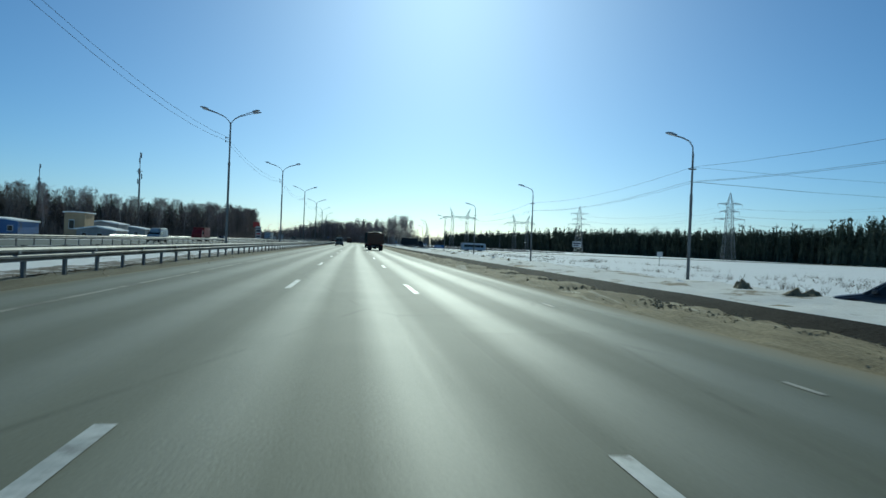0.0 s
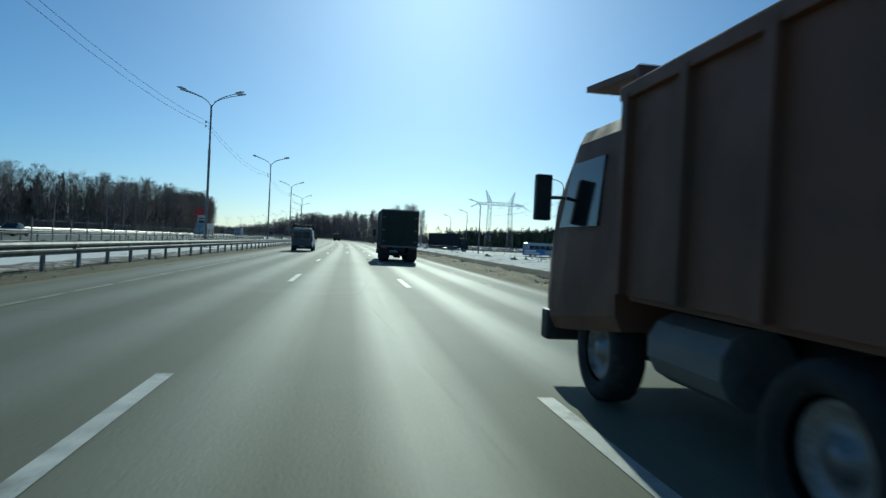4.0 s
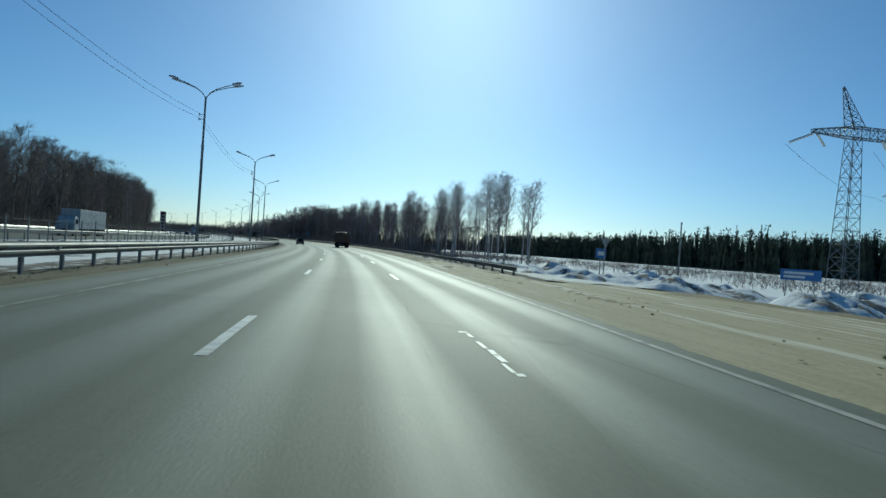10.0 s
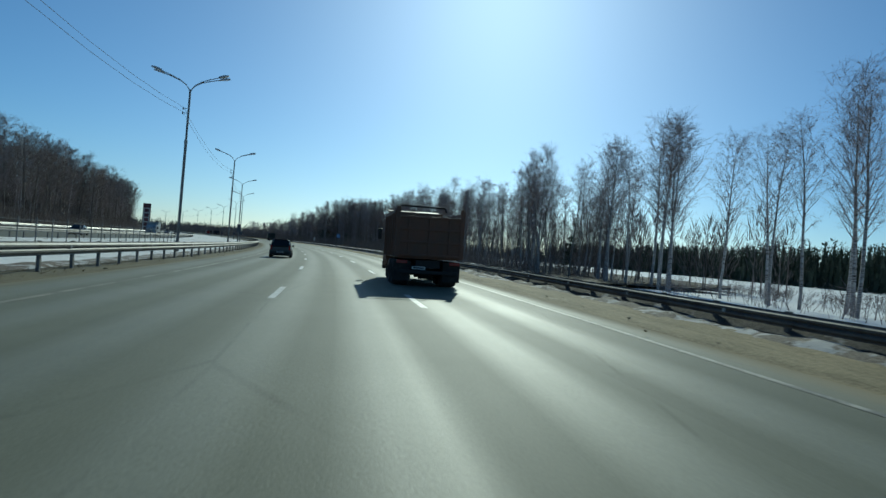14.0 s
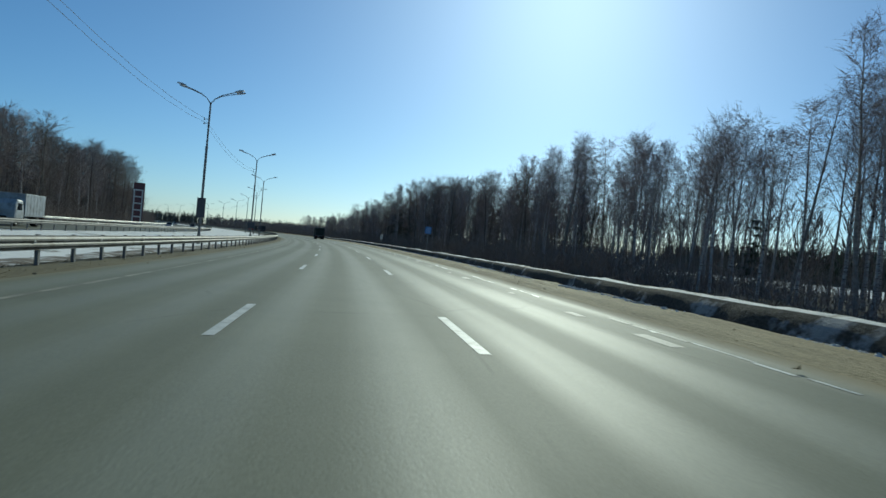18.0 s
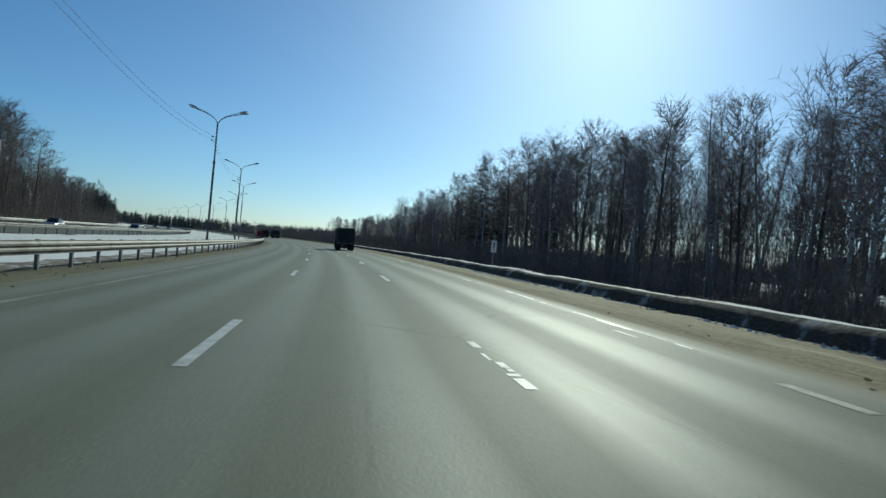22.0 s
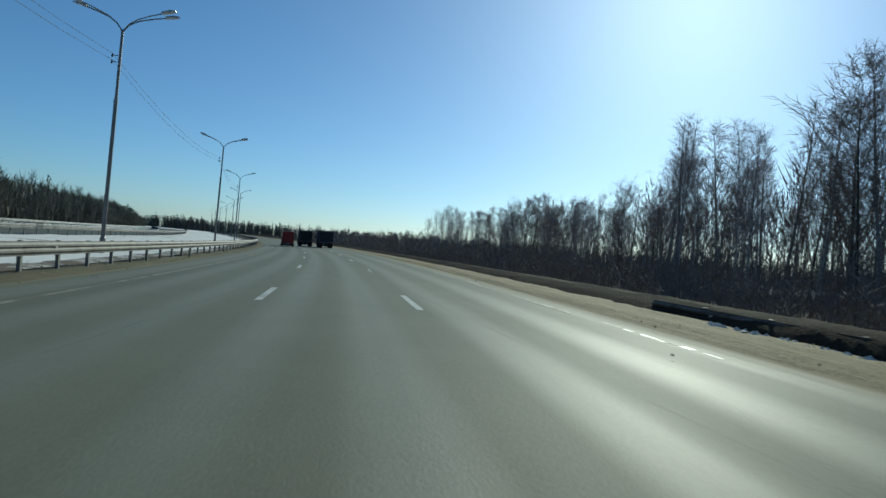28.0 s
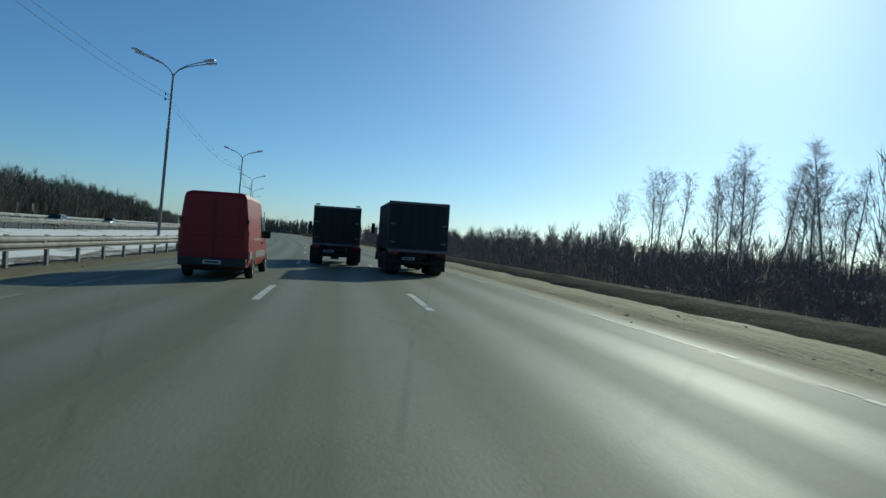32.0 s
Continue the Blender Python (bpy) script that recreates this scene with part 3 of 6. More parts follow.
MASTS = list(zip(LAMP_STATIONS, LAMP_OFFSETS))
for dx, z, sag in ((-0.45, 12.25, 1.0), (-0.45, 11.85, 1.1)):
    heights = [z if s < 740 else z - 0.2 for s, o in MASTS]
    run = [place(MASTS[0][0], MASTS[0][1] + dx, z)]
    for (a, oa), (b, ob_), za, zb in zip(MASTS, MASTS[1:], heights, heights[1:]):
        run += sagging(place(a, oa + dx, za), place(b, ob_ + dx, zb), sag)[1:]
    wire = Shape().line(run, 0.014, 3)
    tagged(part("power_cable", wire, CABLE), "thin black cable strung between the lamp posts", "cable", "median cables")
for dx, z in ((-0.25, 7.5), (0.25, 7.5), (0.0, 8.6)):
    posts_ = list(zip(SIDE_STATIONS, SIDE_OFFSETS))
    run = [place(posts_[0][0], posts_[0][1] + dx, z - 0.6)]
    for (a, oa), (b, ob_) in zip(posts_, posts_[1:]):
        run += sagging(place(a, oa + dx, z - 0.6), place(b, ob_ + dx, z - 0.6), 0.7)[1:]
    wire = Shape().line(run, 0.011, 3)
    branch = Shape().line(sagging(place(44.8, 25.0 + dx, z - 0.6), place(40, 90, z + 1), 1.2), 0.011, 3)
    tagged(part("power_cable", branch, CABLE), "thin black cable that branches off over the field", "cable", "branching cables")
    tagged(part("power_cable", wire, CABLE), "thin black cable strung between roadside lamp posts", "cable", "roadside cables")

pole = thing("utility_pole", "bare grey pole in the snow field", "pole", stand(345, 48, GROUND), "bare poles")
part("pole", Shape().tube((0, 0, -0.2), (0, 0, 7.7), 0.13, 0.1, 8), POLE, pole)
part("cap", Shape().tube((0, 0, 7.7), (0, 0, 7.95), 0.16, 0.12, 8), POLE, pole)
copy_thing(pole, stand(318, 75, GROUND))

# ---------------------------------------------------------------- crash barriers
WAVE = [(0.0, 0.0), (0.0, 0.03), (0.055, 0.075), (0.055, 0.115), (0.0, 0.155), (0.055, 0.195), (0.055, 0.235), (0.0, 0.28), (0.0, 0.31)]


def barrier(name, s0, s1, offset, face, mat, label, gap=2.5, base=0.0, top=0.75, detail=True, double=False, group="crash barriers", deep=1.0):
    """Corrugated rail on posts; face +1 shows its waves to the right."""
    rail = thing(name, label, "crash barrier", None, group)
    stops = np.append(np.arange(s0, s1, 5.0), s1)
    for f, shift in ([(face, 0.0)] if not double else [(face, 0.0), (-face, -0.22 * face)]):
        part("rail", Shape().sheet([[place(q, offset + shift + f * (0.10 + w), base + top + (z - 0.31) * deep) for w, z in WAVE] for q in stops]), mat, rail)
    post = Shape().box(-0.05, 0.05, -0.06, 0.06, -0.35, top + 0.02).mesh("post", mat)
    stations = np.arange(s0 + 1, s1, gap)
    if detail:
        for s in stations[:300]:
            p = part("post", post, None, rail)
            p.matrix_world = stand(s, offset + face * 0.02, base)
        rest = stations[300:]
    else:
        rest = stations
    if len(rest):
        more = Shape()
        for s in rest:
            more.box(-0.05, 0.05, -0.06, 0.06, -0.35, top + 0.02, stand(s, offset + face * 0.02, base))
        tagged(part("post_rest", more, mat, rail), kind="stuff")
    lit = Shape()
    for s in np.arange(s0 + 3, min(s1, s0 + 900), 5.0):
        lit.box(-0.01, 0.02, -0.05, 0.05, top - 0.2, top - 0.12, stand(s, offset + face * 0.16, base))
    tagged(part("reflector", lit, PAINT, rail, "small pale reflectors"), kind="stuff")
    return rail


barrier("crash_barrier", 0, 760, -8.65, 1, DIRTY_ZINC, "galvanised corrugated crash barrier stained with road salt", top=0.96, deep=1.35)
barrier("crash_barrier", 760, 1190, -8.65, 1, DIRTY_ZINC, "galvanised corrugated crash barrier stained with road salt", top=0.96, deep=1.35)
barrier("crash_barrier", 296, 448, 9.25, -1, SHADED_GRIMY_RAIL, "dirty crash barrier half buried in ploughed snow", base=-0.14, gap=2.5)
barrier("crash_barrier", 448, 704, 9.25, -1, SHADED_GRIMY_RAIL, "dirty crash barrier all but buried in ploughed snow", base=-0.43, gap=2.5)
barrier("crash_barrier", -40, 1190, -27.4, -1, DIRTY_ZINC, "double-sided steel crash barrier beside the opposite carriageway", gap=3, base=-0.1, top=1.0, double=True, deep=1.3)
barrier("crash_barrier", 120, 1190, -43.2, 1, ZINC, "steel crash barrier on the far side of the opposite carriageway", gap=3, base=-0.05, top=0.95, deep=1.3)

guard = thing("crash_barrier", "low steel crash barrier along the side road", "crash barrier", None, "crash barriers")
part("rail", Shape().sheet([[place(277.5 - w, o, GROUND + 0.5 + z + np.interp(o, [19, 26], [0.35, 0])) for w, z in WAVE] for o in np.arange(22, 95, 4)]), DIRTY_ZINC, guard)
guard_post = Shape().box(-0.06, 0.06, -0.05, 0.05, -0.3, 0.82).mesh("post", DIRTY_ZINC)
for o in np.arange(23, 94, 3.0):
    p = part("post", guard_post, None, guard)
    p.matrix_world = stand(277.6, o, GROUND + np.interp(o, [19, 26], [0.35, 0]))


# ---------------------------------------------------------------- road markings
def stripe(name, s0, s1, o, width, mat, label, step=3.0, group="", z=0.006):
    """A painted line at offset o, which may be a function of the station."""
    rows = []
    n = max(2, int((s1 - s0) / step) + 1)
    for s in np.linspace(s0, s1, n):
        c = o(s) if callable(o) else o
        rows.append([place(s, c - width / 2, z), place(s, c + width / 2, z)])
    ob = new(name, Shape().sheet(rows).mesh(name, mat))
    return tagged(ob, label, "road marking", group, "structure")


# the dashes' far ends, by their count along the road
DASH_COUNT, DASH_END = [-4, 0, 8, 14, 17, 20, 24, 33, 37, 42, 60], [-48.7, 23.0, 166.9, 274.5, 330.7, 385.4, 453.8, 616.0, 688.1, 777.6, 1100.0]
def sway(s):
    return float(np.interp(s, [185, 205, 225, 245, 300, 328, 348, 385, 440, 470, 510, 540, 580, 725, 740, 752, 775], [0, -0.28, -0.28, 0, 0.1, 0.18, 0.3, 0.28, 0.08, 0, 0.15, 0.25, 0.08, 0, -0.14, -0.1, 0.1]))


for k in range(-3, 60):
    end = np.interp(k, DASH_COUNT, DASH_END)
    stripe("lane_dash", end - 4.1, end, lambda s: -1.75 + sway(s), 0.17, PAINT, "white painted lane dash on asphalt", group="left lane dashes")
    if k in (3, 14, 18, 30, 39):
        q, wear = end - 4.8, random.Random(k)
        while q < end - 1.2:
            l = wear.choice((0.15, 0.3, 0.5, 1.3)) * wear.uniform(0.7, 1.3)
            stripe("lane_dash", q, min(q + l, end - 0.8), lambda s, d=wear.uniform(-0.05, 0.05): 1.95 + d + sway(s), wear.uniform(0.05, 0.16), PAINT, "broken piece of a white lane dash", step=0.5, group="right lane dashes")
            q += l + wear.choice((0.05, 0.12, 0.5))
    else:
        stripe("lane_dash", end - 4.8, end - 0.8, lambda s: 1.95 + sway(s), 0.17, PAINT, "chipped white lane dash on asphalt", group="right lane dashes")
stripe("edge_line", START, END, -5.85, 0.15, FADED_PAINT, "worn white edge line along the left verge")
rng, s = random.Random(13), -40.0
while s < 246:
    l = rng.uniform(0.5, 1.8) if s < 160 else 6.0
    stripe("edge_line", s, s + l, lambda q: np.interp(q, [150, 180, 205, 222, 248], [5.1, 5.3, 4.9, 4.5, 4.5]), rng.uniform(0.06, 0.13) if s < 160 else 0.13, OLD_PAINT, "almost worn-off edge line along the verge", group="remains of the edge line")
    s += l + (rng.uniform(5, 22) if s < 160 else 0.15)
stripe("edge_line", 258, 432, lambda s: np.interp(s, [258, 300, 350], [4.9, 5.3, 5.85]), 0.14, OLD_PAINT, "dusty white edge line along the verge")
rng = random.Random(3)
s = 434.0
while s < 1000:
    run, mid = s + rng.uniform(2.0, 7.0), 5.95 + rng.uniform(-0.07, 0.07)
    while s < run:
        l = rng.choice((0.25, 0.5, 0.9, 1.6)) * rng.uniform(0.7, 1.3)
        stripe("edge_line", s, s + l, mid + rng.uniform(-0.05, 0.05), rng.uniform(0.05, 0.15), PAINT if s < 700 and rng.random() < 0.7 else OLD_PAINT, "broken remains of a white edge line", step=1.0, group="remains of the edge line")
        s += l + rng.choice((0.03, 0.1, 0.3))
    s += rng.uniform(0.8, 6.0)
rng, s = random.Random(5), 455.0
while s < 565:
    l = rng.uniform(0.4, 1.5)
    stripe("edge_line", s, s + l, 5.4 + rng.uniform(-0.15, 0.15), rng.uniform(0.12, 0.3), OLD_PAINT, "worn patch of an older edge line", step=1.0, group="patches of the older edge line", z=0.005)
    s += l + rng.uniform(2.0, 7.0)



def arrow(s, o, bend=0):
    """Straight lane arrow, or one that bends to the left lane."""
    outline = [(-0.075, 0), (0.075, 0), (0.075, 3.6), (0.32, 3.6), (0, 5.4), (-0.32, 3.6), (-0.075, 3.6)]
    if bend:
        outline = [(-0.08, 0), (0.09, 0), (-0.15, 3.6), (0.05, 3.75), (-0.75, 5.2), (-0.75, 3.6), (-0.42, 3.65)]
    pts = [place(s + y, o + x, 0.007) for x, y in outline]
    faces = [(0, 1, 2, 6), (3, 4, 5)] if not bend else [(0, 1, 2, 6), (3, 4, 5), (2, 3, 5, 6)]
    ob = new("lane_arrow", Shape().add(pts, faces).mesh("lane_arrow", PAINT))
    return tagged(ob, "white painted arrow on the asphalt", "road marking", "lane arrows", "structure")


for s in (168.3, 201.7):
    arrow(s, 0.0)
    arrow(s + 4.5, -3.6)
    arrow(s - 0.3, 3.3, 1)


# ---------------------------------------------------------------- trees
def bark(name, dark, light, scale, marks=None):
    m, t, b = material(name, 0.85, 0, 0.2)
    pos = t.nodes.new("ShaderNodeTexCoord").outputs["Object"]
    col = ramp(t, noisy(t, pos, scale, 4), (0.35, dark), (0.65, light))
    if marks:
        wide = node(t, "Mapping", Scale=(1.2, 1.2, 9.0))
        t.links.new(pos, wide.inputs[0])
        col = mixed(t, ramp(t, noisy(t, wide.outputs[0], 1.6, 4, 0.7), (0.52, 0.0), (0.6, 1.0)), col, marks)
    tone = t.nodes.new("ShaderNodeObjectInfo")
    col = mixed(t, 0.5, col, ramp(t, tone.outputs["Random"], (0.0, 0.55), (1.0, 1.15)), "MULTIPLY")
    t.links.new(col, b.inputs["Base Color"])
    return m


BIRCH = bark("birch_bark", (0.36, 0.33, 0.31), (0.58, 0.55, 0.52), 3.0, (0.06, 0.055, 0.05))
GREY_BARK = bark("grey_bark", (0.19, 0.17, 0.15), (0.31, 0.285, 0.255), 4.0)
DARK_BARK = bark("dark_bark", (0.085, 0.078, 0.066), (0.16, 0.148, 0.128), 4.0)
TWIGS = bark("bare_twigs", (0.26, 0.215, 0.205), (0.42, 0.355, 0.34), 1.5)
DARK_TWIGS = bark("dark_twigs", (0.18, 0.15, 0.13), (0.30, 0.255, 0.225), 1.5)
NEEDLES = bark("spruce_needles", (0.062, 0.076, 0.05), (0.118, 0.132, 0.09), 0.3)
MIXED_WOOD = bark("distant_mixed_wood", (0.10, 0.102, 0.082), (0.19, 0.18, 0.15), 0.2)
DRY_GRASS = bark("dry_grass", (0.16, 0.125, 0.075), (0.26, 0.21, 0.13), 1.0)


def bare_tree(seed, h, low, branches, twigs, fine, spread=1.0, droop=0.4, thick=1.0):
    """Trunk and crown of a leafless tree."""
    rng = random.Random(seed)
    trunk, crown = Shape(), Shape()
    line, p, d = [Vector((0, 0, -0.3))], Vector((0, 0, -0.3)), Vector((rng.uniform(-0.04, 0.04), rng.uniform(-0.04, 0.04), 1))
    for k in range(9):
        d = (d + Vector((rng.uniform(-0.05, 0.05), rng.uniform(-0.05, 0.05), 0.06))).normalized()
        p = p + d * (h + 0.3) / 9
        line.append(p)
    r0 = 0.0085 * h + 0.02

    def girth(u):
        return r0 * (1 - u) ** 0.8 + 0.012

    for k in range(9):
        trunk.tube(line[k], line[k + 1], girth(k / 9), girth((k + 1) / 9), 7 if k < 5 else 5, False)

    def on(u):
        k = min(8, int(u * 9))
        return line[k].lerp(line[k + 1], u * 9 - k)

    for b in range(branches):
        u = low + (0.985 - low) * ((b + rng.random()) / branches) ** 0.85
        az = b * 2.4 + rng.uniform(-0.5, 0.5)
        up = rng.uniform(0.55, 1.25) + 0.5 * u
        length = h * (0.05 + 0.23 * (1 - u) ** 0.7 * min(1, 0.45 + 1.6 * (u - low))) * rng.uniform(0.7, 1.25) * spread
        d = Vector((math.cos(az), math.sin(az), up)).normalized()
        a = on(u)
        r = girth(u) * rng.uniform(0.3, 0.45)
        pts = [a]
        for k in range(3):
            d = (d + Vector((rng.uniform(-0.22, 0.22), rng.uniform(-0.22, 0.22), 0.16 - 0.12 * droop * k))).normalized()
            pts.append(pts[-1] + d * length / 3)
        for k in range(3):
            crown.tube(pts[k], pts[k + 1], r * (1 - 0.3 * k), r * (0.7 - 0.28 * k), 3, False)
        for w in range(twigs):
            q = rng.uniform(0.2, 1.0) * 3
            k = min(2, int(q))
            s = pts[k].lerp(pts[k + 1], q - k)
            td = (d + Vector((rng.gauss(0, 0.6), rng.gauss(0, 0.6), rng.gauss(0.05, 0.4)))).normalized()
            tl = length * rng.uniform(0.25, 0.5) + 0.2
            e = s + td * tl
            v = td.orthogonal().normalized() * 0.017 * thick
            crown.add([s - v, s + v, e], [(0, 1, 2)])
            for f in range(fine):
                g = s.lerp(e, rng.uniform(0.15, 1.0))
                fd = (td + Vector((rng.gauss(0, 0.75), rng.gauss(0, 0.75), rng.gauss(-droop, 0.5)))).normalized()
                v = fd.orthogonal().normalized() * 0.012 * thick
                crown.add([g - v, g + v, g + fd * rng.uniform(0.35, 1.1) * (0.6 + 0.4 * thick)], [(0, 1, 2)])
    return trunk, crown


def tree_kind(name, label, seed, h, low, branches, twigs, fine, wood, twig, spread=1.0, droop=0.4, group="roadside trees", thick=1.0):
    t, c = bare_tree(seed, h, low, branches, twigs, fine, spread, droop, thick)
    tree = thing(name, label, "tree", None, group)
    part("trunk", t, wood, tree, smooth=True)
    part("crown", c, twig, tree)
    return tree


HEIGHTS = [18.0, 20.0, 15.5, 17.0, 19.0, 14.5, 16.5, 16.0, 17.0, 18.5]
KINDS = [
    tree_kind("birch_tree", "slender leafless birch with a pale speckled trunk", 11, 18.0, 0.34, 40, 7, 7, BIRCH, TWIGS, 1.35),
    tree_kind("birch_tree", "tall leafless birch with drooping fine twigs", 12, 20.0, 0.40, 42, 7, 7, BIRCH, TWIGS, 1.25, 0.7),
    tree_kind("birch_tree", "young leafless birch with a narrow crown", 13, 15.5, 0.36, 34, 7, 7, BIRCH, TWIGS, 1.1, 0.5),
    tree_kind("birch_tree", "leafless birch with a spreading crown", 14, 17.0, 0.28, 40, 7, 7, BIRCH, TWIGS, 1.65, 0.5),
    tree_kind("aspen_tree", "tall grey-barked leafless aspen tree", 15, 19.0, 0.42, 36, 7, 7, GREY_BARK, TWIGS, 0.95, 0.1),
    tree_kind("alder_tree", "dark leafless alder with a dense crown", 16, 14.5, 0.14, 34, 6, 6, DARK_BARK, DARK_TWIGS, 1.4, 0.0, "trees of the wood", 1.7),
    tree_kind("alder_tree", "dark leafless alder of the wood's edge", 17, 16.5, 0.18, 34, 6, 6, DARK_BARK, DARK_TWIGS, 1.35, 0.1, "trees of the wood", 1.7),
    tree_kind("oak_tree", "broad leafless oak at the wood's edge", 18, 16.0, 0.18, 34, 6, 7, DARK_BARK, DARK_TWIGS, 1.8, 0.0, "trees of the wood", 1.6),
    tree_kind("birch_tree", "leafless birch with a dense dark crown", 19, 17.0, 0.26, 38, 7, 7, BIRCH, TWIGS, 1.3, 0.3, "trees of the wood", 1.25),
    tree_kind("aspen_tree", "slim leafless aspen drawn up among its neighbours", 20, 18.5, 0.5, 24, 6, 6, GREY_BARK, TWIGS, 0.9, 0.2, "trees of the wood"),
]
used = set()


def plant(kind, m, height):
    """Sets a tree of that height; the first of each kind is the original."""
    size = height / HEIGHTS[kind]
    m = m @ Matrix.Diagonal((size, size, size, 1))
    if kind in used:
        ob = copy_thing(KINDS[kind], Matrix.Identity(4))
    else:
        used.add(kind)
        ob = KINDS[kind]
    ob.matrix_world = m
    return ob


def at_ground(s, o, turn, z=None):
    p = place(s, o)
    return pose(p.x, p.y, GROUND - 0.05 if z is None else z, 0, 0, turn)


rng = random.Random(5)


def treetops(s):
    """Height of the wood along the bend."""
    return float(np.interp(s, [378, 398, 410, 421, 435, 448, 480, 503, 515, 527, 545, 560, 573, 592, 615, 640, 660, 684, 700, 718, 752, 768, 840],
                           [16.2, 19.4, 17.7, 16.6, 19.8, 17.4, 17.4, 17.0, 18.0, 17.2, 18.0, 18.8, 16.8, 17.8, 18.6, 21.6, 20.4, 20.8, 16.2, 18.2, 16.4, 12.2, 12.0]))


# the open row of birches before the wood, in clumps
for s in (378, 384.3, 387.6, 389.6, 394, 396.2, 398, 400.3, 402.5, 405.2, 407, 409.2, 411.3, 414.2, 416.6, 421.8, 428.4, 430.2, 432, 434.1, 436.3, 440.4, 442, 444.3, 446.5):
    plant(rng.choice([0, 0, 1, 1, 2, 3, 3]), at_ground(s, 39 + rng.uniform(-2.2, 2.2), rng.uniform(0, 360)), treetops(s) * rng.uniform(0.86, 1.0))
# the wood along the bend
s = 446.0
while s < 833:
    deep = 3 if s > 590 and rng.random() < 0.6 else 2
    for row in range(deep):
        o = 31 + row * 6.5 + rng.uniform(0, 6.5) * (1 if s < 800 else 0.5)
        kind = rng.choice([0, 0, 1, 1, 2, 3, 4, 8, 9, 9] if s < 540 else [0, 1, 3, 4, 4, 8, 8, 9, 9, 5, 6, 7])
        plant(kind, at_ground(s + rng.uniform(-1.2, 1.2), o, rng.uniform(0, 360)), treetops(s) * rng.uniform(0.72, 1.02) * (1.14 if row and 538 < s < 566 else 1.0))
    s += rng.uniform(1.7, 2.7) if s < 700 else rng.uniform(2.0, 3.6)
for s, o, size in ((839, 34, 11.8), (842, 36.5, 12.4), (845, 33.5, 10.0)):
    plant(1, at_ground(s, o, s * 31 % 360), size)
# the wood beyond the opposite carriageway
for s in np.arange(190, 335, 3.0):
    for row in range(2):
        o = np.interp(s, [190, 300], [-104, -55]) - row * 8 - rng.uniform(0, 7)
        plant(rng.choice([5, 6, 7, 6, 8]), at_ground(s + rng.uniform(-2, 2), o, rng.uniform(0, 360)), rng.uniform(0.82, 1.0) * np.interp(s, [190, 250, 335], [16.5, 15.0, 17.0]))
for s in np.arange(335, 782, 2.9):
    for row in range(2):
        o = -52 - row * 7 - rng.uniform(0, 6) - np.interp(s, [730, 790], [0, 6])
        tall = np.interp(s, [335, 440, 500, 560, 580, 600, 616, 650, 690, 702, 735, 765, 782], [16.5, 18.8, 19.4, 20.8, 18.0, 20.0, 17.2, 20.4, 20.4, 15.2, 12.2, 11.6, 6.5])
        plant(rng.choice([5, 6, 7, 6, 7, 8]), at_ground(s + rng.uniform(-2, 2), o, rng.uniform(0, 360)), rng.uniform(0.78, 1.0) * tall)


def spruce(seed, h, boughs):
    """Drooping boughs in uneven whorls, each a rod hung with many small sprays of needles."""
    rng = random.Random(seed)
    trunk, crown = Shape().tube((0, 0, -0.3), (0, 0, h * 0.98), 0.011 * h, 0.01, 7, False), Shape()
    whorls = int(h * 1.6)
    for w in range(whorls):
        u = 0.1 + 0.88 * (w + rng.uniform(-0.3, 0.3)) / whorls
        for b in range(rng.randint(3, 6)):
            az = rng.uniform(0, math.tau)
            length = (h * 0.19 * (1 - u) ** 0.75 + 0.25) * rng.uniform(0.45, 1.2)
            d = Vector((math.cos(az), math.sin(az), rng.uniform(-0.45, 0.1)))
            a = Vector((0, 0, h * u))
            crown.tube(a, a + d * length, 0.03, 0.0, 3)
            for k in range(int(6 + length * 6)):
                f = rng.uniform(0.15, 1.0)
                p = a + d * length * f + Vector((0, 0, 0.25 * (f * f) * length * 0.4))
                size = rng.uniform(0.18, 0.42) * (1.25 - 0.5 * f)
                side = Vector((rng.gauss(0, 1), rng.gauss(0, 1), rng.gauss(-0.7, 0.5))).normalized()
                v = side.cross(Vector((0.2, 0.4, 1))).normalized() * size * 0.28
                crown.add([p - v, p + v, p + side * size * 1.7], [(0, 1, 2)])
    return trunk, crown


def spruce_thing(m, seed, h, boughs):
    tree = thing("spruce_tree", "dark green spruce among bare birches", "tree", m, "spruces")
    t, c = spruce(seed, h, boughs)
    part("trunk", t, GREY_BARK, tree)
    part("crown", c, NEEDLES, tree)
    return tree


for k, (s, o, h) in enumerate([(674, 33, 23.0), (669, 36, 17), (681, 36, 16), (556, 40, 14), (640, 34, 8), (648, 37, 11), (512, 38, 8), (397, 46, 6), (455, 38, 7)]):
    spruce_thing(at_ground(s, o, k * 40), 70 + k, h, int(60 + h * 7))

